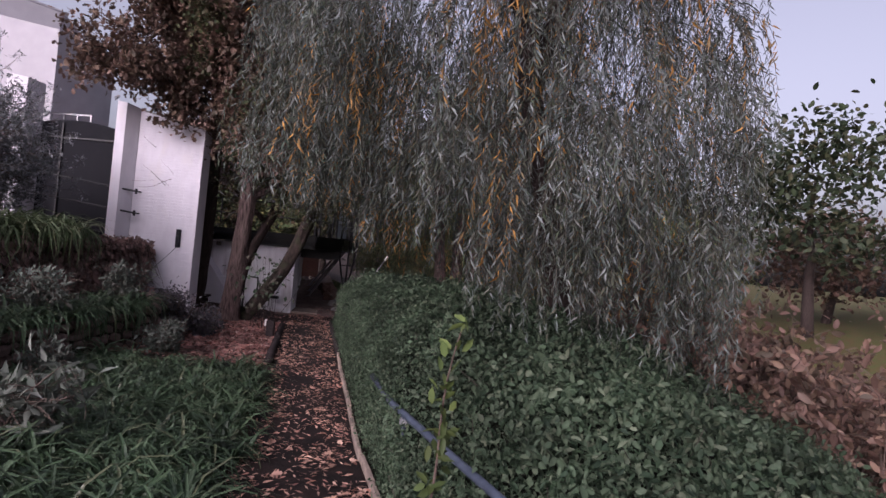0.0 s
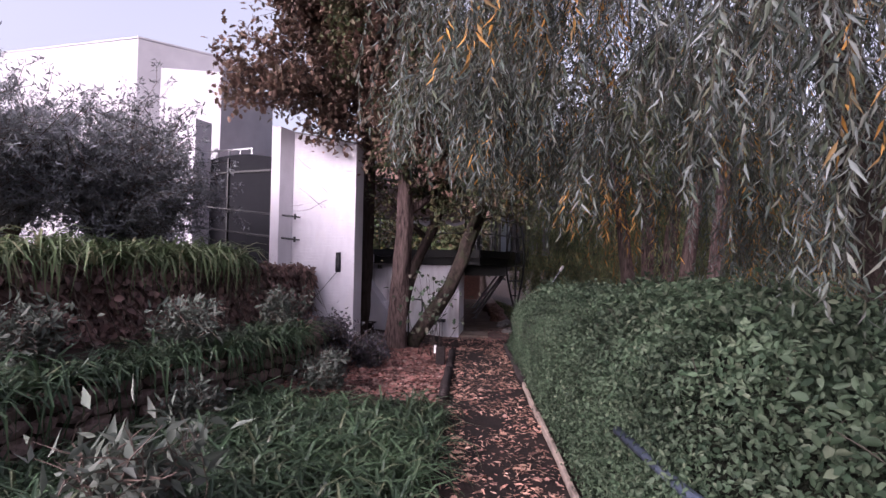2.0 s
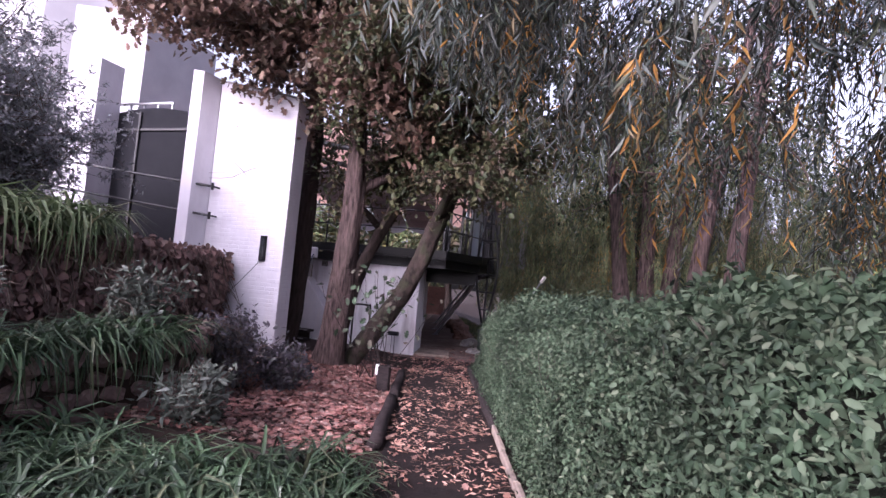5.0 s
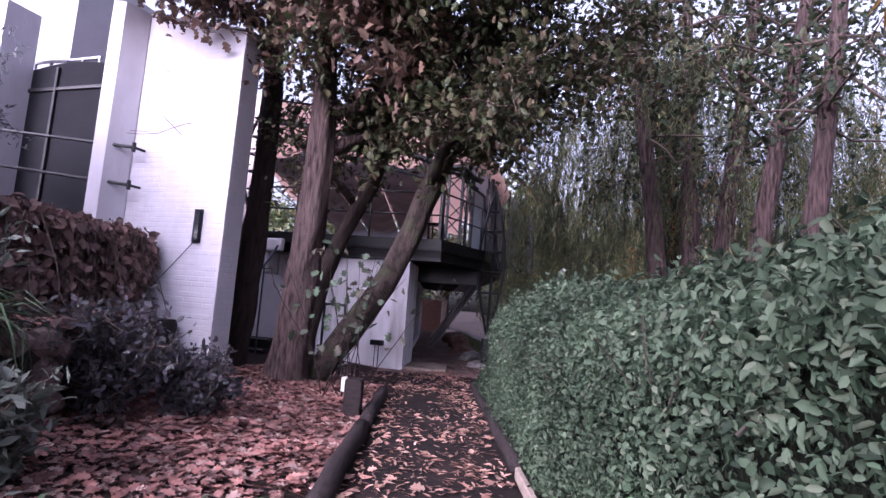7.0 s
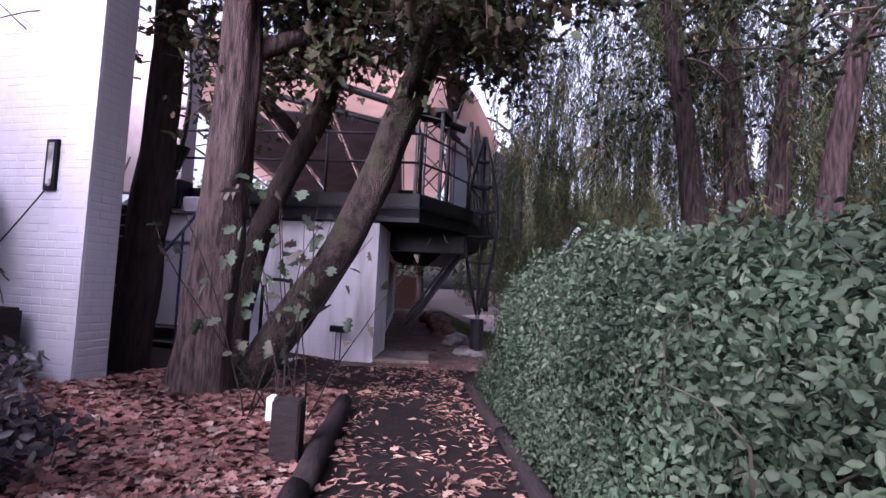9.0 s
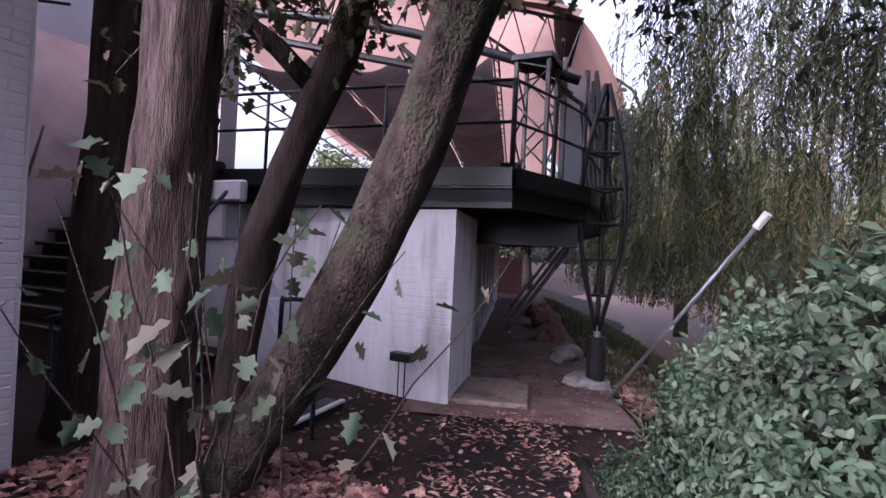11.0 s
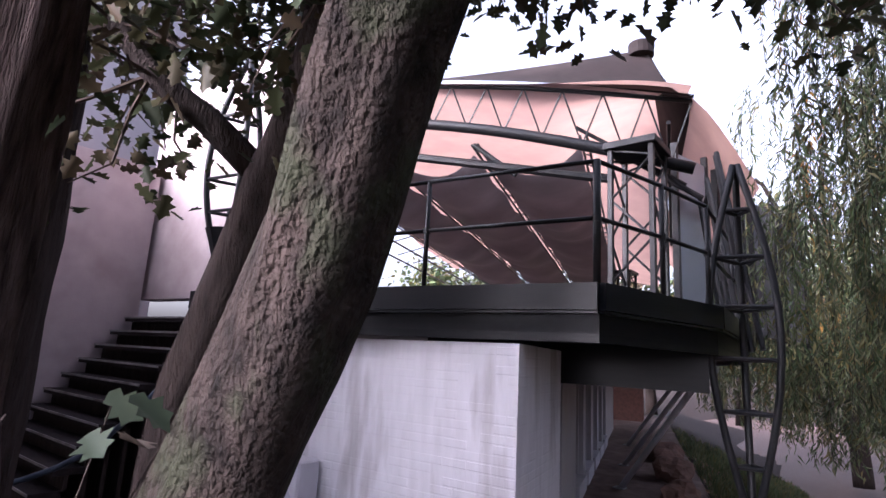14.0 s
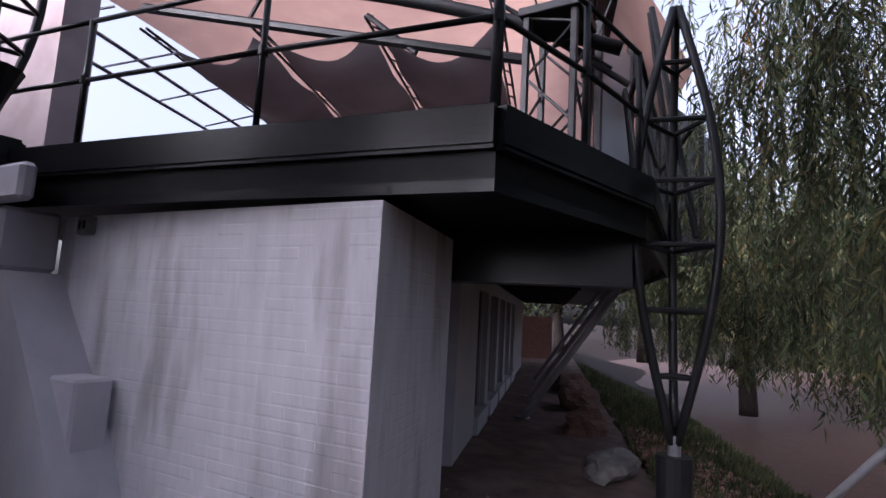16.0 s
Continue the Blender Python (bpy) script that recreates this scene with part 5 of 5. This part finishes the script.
# soil of the terraces
for nm, a, b, z, lab in (("bed_lower", LINE1, LINE2, 0.86, "raised bed of dark soil behind the stone wall"),
                         ("bed_upper", LINE2, [(-11.2, 12.1), (-11.5, 9.6), (-12, 6.5), (-13, 3.0), (-13, -1.0)], 2.0, "upper bed of dark soil under the shrubs")):
    bm = bmesh.new()
    fa, fb = smooth_line([(*p, z) for p in a], 30), smooth_line([(*p, z) for p in b], 30)
    rows = []
    for p, q in zip(fa, fb):
        rows.append([bm.verts.new((*(p.lerp(q, k / 6))[:2], z + 0.05 * noise.noise(p.lerp(q, k / 6) * 1.4) + (0.05 * k if z > 1 else 0.02 * k))) for k in range(7)] + [bm.verts.new((q.x, q.y, -0.1))])
        rows[-1].insert(0, bm.verts.new((p.x, p.y, -0.1)))
    for r0_, r1_ in zip(rows, rows[1:]):
        for k in range(len(r0_) - 1):
            bm.faces.new((r0_[k], r0_[k + 1], r1_[k + 1], r1_[k]))
    tagged(mesh_ob(nm, bm, M_SOIL, True), lab, "planting bed", kind="structure")

# dead creeper over the upper wall
cr = empty("creeper")
n = 15000
line2 = [Vector((*p, 0)) for p in LINE2]
pos, nor = [], []
r = np.random.default_rng(41)
segs = [(p, q, (q - p).length) for p, q in zip(line2, line2[1:])]
tot = sum(s_[2] for s_ in segs)
for k in range(n):
    x = r.uniform(0, tot)
    for p, q, L in segs:
        if x <= L:
            break
        x -= L
    t = (q - p).normalized()
    o = Vector((-t.y, t.x, 0))
    z = 0.85 + 1.28 * r.random() ** 0.8
    bulge = 0.16 + 0.1 * noise.noise(Vector((p.x + t.x * x, p.y + t.y * x, z)) * 1.6) + 0.04 * r.normal()
    over = max(0, z - 1.95)
    c = p + t * x + o * (bulge - over * 2.0 * r.random())
    pos.append((c.x, c.y, z + 0.06 * noise.noise(Vector((c.x * 2, c.y * 2, 0)))))
    nor.append(tuple(o + Vector((0, 0, 0.5))))
al = unit(r, n) + np.array([0, 0, -0.8])
sz = 0.125 * r.uniform(0.6, 1.3, n)
leaves("foliage", pos, al, np.array(nor) + unit(r, n) * 0.7, sz, sz * 0.75, L_CREEPER, OVAL, 0.3, cr, 0.4)["kind"] = "stuff"
vines = bmesh.new()
for k in range(160):
    x = r.uniform(0.05, 0.95)
    p = smooth_line([tuple(v) for v in line2], 60)[int(x * 59)]
    q = wander((p.x + 0.18, p.y, 2.0), (0.02, r.normal() * 0.3, -1), 6, 0.2, 0.2, r)
    tube(vines, q, taper(0.01, 0.005, 7), 4)
part("vine_mass", vines, M_TWIG, cr)["kind"] = "stuff"
tagged(cr, "dead brown creeper covering the upper retaining wall", "creeper")


# strap-leaved clumps: one build per variant, then copies
def clump(seed, blades, length, width, spread):
    r = np.random.default_rng(seed)
    verts, faces = [], []
    for _ in range(blades):
        a = r.uniform(0, 2 * math.pi)
        base = Vector((r.normal() * 0.05, r.normal() * 0.05, 0))
        out = Vector((math.cos(a), math.sin(a), 0))
        side = Vector((-out.y, out.x, 0))
        ln, w = length * r.uniform(0.6, 1.15), width * r.uniform(0.7, 1.2)
        lean, bend = r.uniform(0.1, 0.75) * spread, r.uniform(0.7, 2.1)
        b0 = len(verts)
        for i in range(5):
            f = i / 4
            ang = lean + bend * f * f
            p = base + out * (ln * f * math.sin(ang)) + Vector((0, 0, ln * f * math.cos(ang) * 0.95))
            ww = w * (1 - f ** 2.2) * 0.5 + 0.0008
            verts += [tuple(p - side * ww), tuple(p + Vector((0, 0, -ww * 0.4))), tuple(p + side * ww)]
        for i in range(4):
            k = b0 + i * 3
            faces += [(k, k + 1, k + 4, k + 3), (k + 1, k + 2, k + 5, k + 4)]
    me = bpy.data.meshes.new("grass_clump")
    me.from_pydata(verts, [], faces)
    me.materials.append(L_GRASS)
    return me


CLUMPS = [clump(50 + k, 34, 0.5, 0.03, 1.0) for k in range(5)]


def plant_clumps(points, scale, label, group, seed):
    r = random.Random(seed)
    for x, y, z in points:
        ob = new("grass_clump", CLUMPS[r.randrange(5)])
        k = scale * r.uniform(0.75, 1.2)
        ob.location, ob.rotation_euler, ob.scale = (x, y, z - 0.01), (r.uniform(-0.15, 0.15), r.uniform(-0.15, 0.15), r.uniform(0, 6.28)), (k, k, k)
        tagged(ob, label, "grass clump", group=group)


pts = []
r = random.Random(61)
s = -4.5
while s < 6.3:
    d = -0.86
    while True:
        x, y, _ = P(s + r.uniform(-0.1, 0.1), d + r.uniform(-0.08, 0.08))
        wx = -4.3 - 0.09 * (y - 4)
        if x < wx or (s > 5.2 and d < -1.5 - (6.6 - s)) or x < -5.2:
            break
        if not (s > 5.6 and r.random() < 0.55):
            pts.append((x, y, ground_z(x, y) + 0.005))
        d -= 0.33
    s += 0.33
plant_clumps(pts[:300], 1.15, "clump of dark green arching strap leaves in the path bed", "path bed clumps", 62)
pts = []
for p, q in zip(smooth_line([(*a, 0) for a in [(-4.75, 7.9)] + LINE1[3:]], 34), range(34)):
    for k in range(2):
        pts.append((p.x - 0.02 - 0.35 * k + r.uniform(-0.08, 0.08), p.y + r.uniform(-0.1, 0.1), 0.87))
plant_clumps(pts, 1.25, "clump of dark green strap leaves hanging over the stone wall", "wall bed clumps", 63)
pts = []
for p in smooth_line([(*a, 0) for a in [(-6.65, 8.3)] + LINE2[2:]], 36):
    for k in range(3):
        pts.append((p.x + 0.05 - 0.35 * k + r.uniform(-0.1, 0.1), p.y + r.uniform(-0.1, 0.1), 2.08))
rr = random.Random(64)
vv, ff = [], []
for x, y, z in pts:
    me = CLUMPS[rr.randrange(5)]
    m = pose(x, y, z, rr.uniform(-8, 8), rr.uniform(-8, 8), rr.uniform(0, 360)) @ Matrix.Scale(1.5 * rr.uniform(0.75, 1.2), 4)
    b0 = len(vv)
    vv += [tuple(m @ v.co) for v in me.vertices]
    ff += [tuple(b0 + i for i in p.vertices) for p in me.polygons]
me = bpy.data.meshes.new("upper_bed_grass")
me.from_pydata(vv, [], ff)
me.materials.append(L_GRASSP)
tagged(new("upper_bed_grass", me), "pale green arching strap leaves on the upper bed", "grass", kind="stuff")


# shrubs
def shrub(name, c, size, n, leaf_material, length, width, outline, label, seed, stems=14, category="shrub", droop=0.0):
    r = np.random.default_rng(seed)
    top = empty(name)
    bm = bmesh.new()
    ends = []
    for k in range(stems):
        d = Vector((r.normal() * 0.55, r.normal() * 0.55, 1.0))
        m = 6
        pts = wander(c, (d.x * size[0], d.y * size[1], d.z * size[2]), m, max(size) / m * r.uniform(0.7, 1.1), 0.16, r)
        tube(bm, pts, taper(0.02, 0.005, len(pts)), 5)
        for p in pts[2:]:
            for _ in range(4):
                q = wander(p, (r.normal(), r.normal(), r.normal() * 0.6 + 0.3), 3, 0.12 * max(size), 0.3, r)
                tube(bm, q, taper(0.007, 0.003, 4), 3)
                ends += q
    part("stem_mass", bm, M_TWIG, top)["kind"] = "stuff"
    e = np.array([tuple(p) for p in ends])
    pos = e[r.integers(0, len(e), n)] + r.normal(size=(n, 3)) * 0.05
    al = unit(r, n) + np.array([0, 0, 0.3 - droop])
    sz = length * r.uniform(0.6, 1.25, n)
    leaves("foliage", pos, al, unit(r, n) + np.array([0, 0, 0.6]), sz, sz * width, leaf_material, outline, 0.2, top, 0.2)["kind"] = "stuff"
    return tagged(top, label, category)


shrub("olive_tree", (-8.95, 8.1, 2.05), (0.8, 0.8, 2.9), 26000, L_OLIVE, 0.1, 0.28, LANCE, "grey-green olive bush on the upper bed", 71, 18)
shrub("olive_tree", (-8.6, 5.6, 2.05), (0.8, 0.8, 2.7), 24000, L_OLIVE, 0.1, 0.28, LANCE, "grey-green olive bush on the upper bed", 72, 18)
shrub("olive_tree", (-10.6, 9.9, 2.05), (0.7, 0.7, 1.8), 11000, L_OLIVE, 0.075, 0.3, LANCE, "grey-green olive bush before the gate", 73, 16)
shrub("olive_tree", (-8.0, 6.9, 2.05), (0.9, 0.9, 2.4), 22000, L_OLIVE, 0.1, 0.28, LANCE, "grey-green olive bush on the upper bed", 74, 22)
shrub("olive_tree", (-7.9, 3.9, 2.05), (0.9, 0.9, 2.2), 18000, L_OLIVE, 0.1, 0.28, LANCE, "grey-green olive bush on the upper bed", 75, 20)
for k, (x, y, z, sc) in enumerate(((-4.95, 7.6, 0.86, 0.75), (-4.9, 5.6, 0.86, 0.7), (-3.95, 7.5, 0.08, 0.62), (-4.0, 5.0, 0.08, 0.55), (-5.2, 3.8, 0.86, 0.7))):
    shrub("sage_bush", (x, y, z), (0.45 * sc, 0.45 * sc, 1.0 * sc), 1100, L_SAGE, 0.13, 0.3, LANCE, "loose grey-green sage bush in the bed", 80 + k, 12)
for k, (x, y, sc) in enumerate(((-4.75, 9.0, 0.95), (-5.3, 9.7, 0.9), (-6.35, 11.3, 0.42), (-4.4, 9.6, 0.6))):
    shrub("bush", (x, y, 0.08), (0.5 * sc, 0.5 * sc, 1.0 * sc), 2400, L_PURPLE if k != 2 else L_SAGE, 0.075, 0.5, OVAL, "straggling purple-grey bush before the white wall" if k < 2 else "small green bush at the white wall's foot", 90 + k, 12)
# near plant at the start
shrub("sage_bush", (-2.45, 2.75, 0.1), (0.35, 0.35, 0.95), 460, L_SAGE, 0.19, 0.3, LANCE, "pale grey-green sage beside the path", 95, 7)
# dark shrubs on the far bank and right
for k, (s, d, z, sc) in enumerate(((-1, 7.0, -0.9, 2.4), (3, 7.6, -1.0, 2.6), (7, 7.5, -1.0, 2.4), (10.8, 4.6, -0.6, 1.5), (0.3, 5.9, -0.7, 2.1), (2.6, 5.7, -0.7, 2.4))):
    shrub("bank_shrub", P(s, d, z), (0.9 * sc, 0.9 * sc, 1.2 * sc), 9000, L_WILLOWG if k == 3 else L_OAKB, 0.13, 0.5, OVAL, "brown-leaved shrub on the river bank", 100 + k, 18)
for k, (s, d, z, sc) in enumerate(((9.6, 2.2, -0.1, 0.9), (11.2, 2.3, -0.3, 0.7), (13.0, 2.6, -0.5, 0.6))):
    shrub("bank_bush", P(s, d, z), (0.5 * sc, 0.5 * sc, 1.0 * sc), 1500, L_WILLOWG, 0.1, 0.4, OVAL, "low green bush at the end of the hedge", 110 + k, 12)


# far bank and distant trees
bm = bmesh.new()
g = []
for i in range(60):
    s = -60 + i * 3.2
    g.append([bm.verts.new(P(s, d_, z_ + 0.5 * noise.noise(Vector((s * 0.2, d_ * 0.2, 0))))) for d_, z_ in ((24, -1.6), (27, 0.2), (40, 1.5), (90, 2.5))])
for a, b in zip(g, g[1:]):
    for k in range(3):
        bm.faces.new((a[k], a[k + 1], b[k + 1], b[k]))
tagged(mesh_ob("ground_far_bank", bm, M_GRASSBANK, True), "far river bank of rough grass", "ground", kind="structure")


def far_tree(c, h, rad, seed, material):
    r = np.random.default_rng(seed)
    top = empty("distant_tree")
    bm = bmesh.new()
    tube(bm, wander(c, (0.05, 0, 1), 8, h / 11, 0.1, r), taper(0.3, 0.1, 9), 8)
    part("trunk", bm, M_BARKDARK, top, smooth=True)
    n, m = 3600, 26
    cl = unit(r, m) * (r.uniform(0.35, 1, (m, 1)) ** 0.5) * np.array([rad, rad, h * 0.36]) + np.array([c[0], c[1], c[2] + h * 0.62])
    pos = cl[r.integers(0, m, n)] + r.normal(size=(n, 3)) * rad * 0.22
    sz = 0.34 * r.uniform(0.6, 1.3, n)
    leaves("crown", pos, unit(r, n), unit(r, n) + np.array([0, 0, 0.8]), sz, sz * 0.6, material, OVAL, 0.2, top, 0.2)["kind"] = "stuff"
    tagged(top, "distant broad tree across the river", "tree", group="distant trees")


for k in range(16):
    s = -12 + k * 5.5
    far_tree(P(s, 27 + 4 * math.sin(k * 2.3), 0.2), 9 + 3 * math.sin(k * 1.7), 3.4, 200 + k, (L_OAKB, L_WILLOWG, L_CUTLEAF)[k % 3])
for k in range(7):
    far_tree(P(38 + 3 * math.sin(k), -10 + 3.6 * k, 0.0), 8 + 2 * math.sin(k * 2.1), 2.8, 240 + k, (L_WILLOWG, L_OAK)[k % 2])


# ---- fallen leaves ----
def litter(name, n, sampler, size, material, label, seed, outline=LOBED, wid=0.7):
    r = np.random.default_rng(seed)
    pos = []
    while len(pos) < n:
        p = sampler(r)
        if p is not None:
            pos.append(p)
    pos = np.array(pos)
    t = r.uniform(0, 2 * math.pi, n)
    al = np.stack([np.cos(t), np.sin(t), r.normal(size=n) * 0.14], 1)
    up = np.stack([r.normal(size=n) * 0.42, r.normal(size=n) * 0.42, np.ones(n)], 1)
    sz = size * r.uniform(0.55, 1.25, n)
    ob = leaves(name, pos, al, up, sz, sz * wid, material, outline, 0.2, None, 0.12)
    return tagged(ob, label, "fallen leaves", kind="stuff")


def on_path(r):
    s, d = r.uniform(-4.5, 12.5), r.uniform(-0.6, 0.6)
    if noise.noise(Vector((s * 1.2, d * 2.2, 3))) + 0.25 * abs(d) * 2 < r.uniform(-0.35, 0.5):
        return None
    return P(s, d, rise(s) + 0.045 + 0.012 * r.random())


def on_bed(r):
    s, d = r.uniform(4.6, 11.5), -0.8 - 4.2 * r.random()
    x, y, _ = P(s, d)
    if y > 13.4 or (x < -5.9 and y > 11.55) or x < -7:
        return None
    if s < 6.2 and r.random() < 0.5:
        return None
    return (x, y, ground_z(x, y) + 0.012 + 0.035 * r.random())


def on_ledge(r):
    y = r.uniform(3, 11.2)
    x = np.interp(y, [3, 6, 8.6, 9.7, 11.35], [-4.35, -4.6, -4.85, -5.75, -6.75]) - r.uniform(-0.05, 1.1)
    return (x, y, 0.9 + 0.03 * r.random())


def at_mouth(r):
    s, d = r.uniform(10, 15), r.uniform(-1.8, 2.6)
    x, y, _ = P(s, d)
    if d > 0.6 and s < 10.5:
        return None
    return (x, y, max(ground_z(x, y), 0.04 if abs(d) < 1.3 else -2) + 0.012 + 0.01 * r.random())


def on_bank(r):
    s, d = r.uniform(13, 24), r.uniform(1.4, 4.2)
    x, y, _ = P(s, d)
    return (x, y, ground_z(x, y) + 0.02 + 0.03 * r.random())


litter("path_litter", 3600, on_path, 0.085, L_LITTER, "slim pale fallen leaves scattered on the path", 301, LANCE, 0.26)
litter("path_litter_broad", 420, on_path, 0.09, L_LITTER, "broad fallen leaves scattered on the path", 302)
litter("bed_litter", 19000, on_bed, 0.088, L_LITTERR, "thick layer of reddish-brown fallen leaves under the trees", 303)
litter("ledge_litter", 1800, on_ledge, 0.09, L_LITTERR, "reddish leaves lying on the raised bed", 304)
litter("passage_litter", 900, at_mouth, 0.07, L_LITTERR, "fallen leaves before the passage", 305)
litter("bank_litter", 4200, on_bank, 0.1, L_LITTER, "orange fallen leaves and rough growth on the river bank", 306)


def on_near_bank(r):
    s, d = r.uniform(12.5, 19), r.uniform(1.45, 3.3)
    if noise.noise(Vector((s * 0.9, d * 1.1, 7))) < r.uniform(-0.5, 0.2):
        return None
    x, y, _ = P(s, d)
    return (x, y, ground_z(x, y) + 0.05 + 0.06 * r.random())


litter("bank_litter_thick", 6000, on_near_bank, 0.12, L_LITTER, "thick rust-orange fallen leaves on the river bank", 307)

# bollard lamp in the leaf bed
bol = empty("bollard")
bm = bmesh.new()
prism(bm, [(-3.46, 10.93), (-3.28, 10.99), (-3.32, 11.15), (-3.5, 11.09)], 0.0, 0.44)
bmesh.ops.bevel(bm, geom=list(bm.edges), offset=0.012, segments=2, affect="EDGES")
bpost = part("post", bm, M_LOG, bol)
bm = bmesh.new()
prism(bm, [(-3.51, 10.95), (-3.467, 10.965), (-3.5, 11.08), (-3.543, 11.065)], 0.3, 0.45)
part("plate", bm, M_LABEL, bpost, "white plastic plate on its side")
tagged(bol, "short dark timber bollard with a white plate", "bollard")

# flat stones by the path wall's end
block = empty("stone_block")
bm = bmesh.new()
prism(bm, [(-7.0, 10.95), (-6.3, 11.0), (-6.35, 11.5), (-7.05, 11.5)], 0.0, 0.88)
bmesh.ops.bevel(bm, geom=list(bm.edges), offset=0.03, segments=2, affect="EDGES")
part("block", bm, M_LOG, block)
tagged(block, "dark mossy block at the white wall's foot", "block")

# rough grass on the river bank
r = np.random.default_rng(401)
n = 12000
pos = []
while len(pos) < n:
    s, d = r.uniform(11.5, 30), r.uniform(1.35, 5.0)
    if noise.noise(Vector((s * 0.8, d * 0.8, 12))) < r.uniform(-0.5, 0.25):
        continue
    x, y, _ = P(s, d)
    pos.append((x, y, ground_z(x, y)))
al = unit(r, n) * 0.6 + np.array([0, 0, 1.0])
sz = 0.22 * r.uniform(0.5, 1.3, n)
tagged(leaves("bank_grass", pos, al, unit(r, n), sz, sz * 0.12, L_WILLOWG, LANCE, 0.2, None, 0.3), "rough green grass on the river bank", "grass", kind="stuff")

# pale dead stick leaning by the white wall, and bare twigs before it
stick = empty("dead_stick")
bm = bmesh.new()
tube(bm, smooth_line([(-6.75, 11.95, 0.05), (-6.55, 11.97, 0.9), (-6.2, 12.05, 1.7), (-5.95, 12.1, 2.4)], 12), taper(0.022, 0.008, 12), 7)
part("stick", bm, M_KERB, stick)
tagged(stick, "pale dead stick leaning beside the white wall", "stick")
for k in range(4):
    tg = empty("bare_twig")
    q = wander((-6.1, 12.3, 3.3 + 0.25 * k), (-0.9, -0.75, 0.1 + 0.12 * k), 9, 0.2, 0.13, rng)
    bm = bmesh.new()
    tube(bm, q, taper(0.012, 0.003, len(q)), 5)
    part("twig", bm, M_TWIG, tg)
    bm = bmesh.new()
    q2 = wander(q[4], (-0.5, -0.6, 0.6), 4, 0.15, 0.2, rng)
    tube(bm, q2, taper(0.006, 0.002, len(q2)), 4)
    part("side_twig", bm, M_TWIG, tg)
    tagged(tg, "thin bare twig reaching before the white wall", "twig", group="bare twigs")
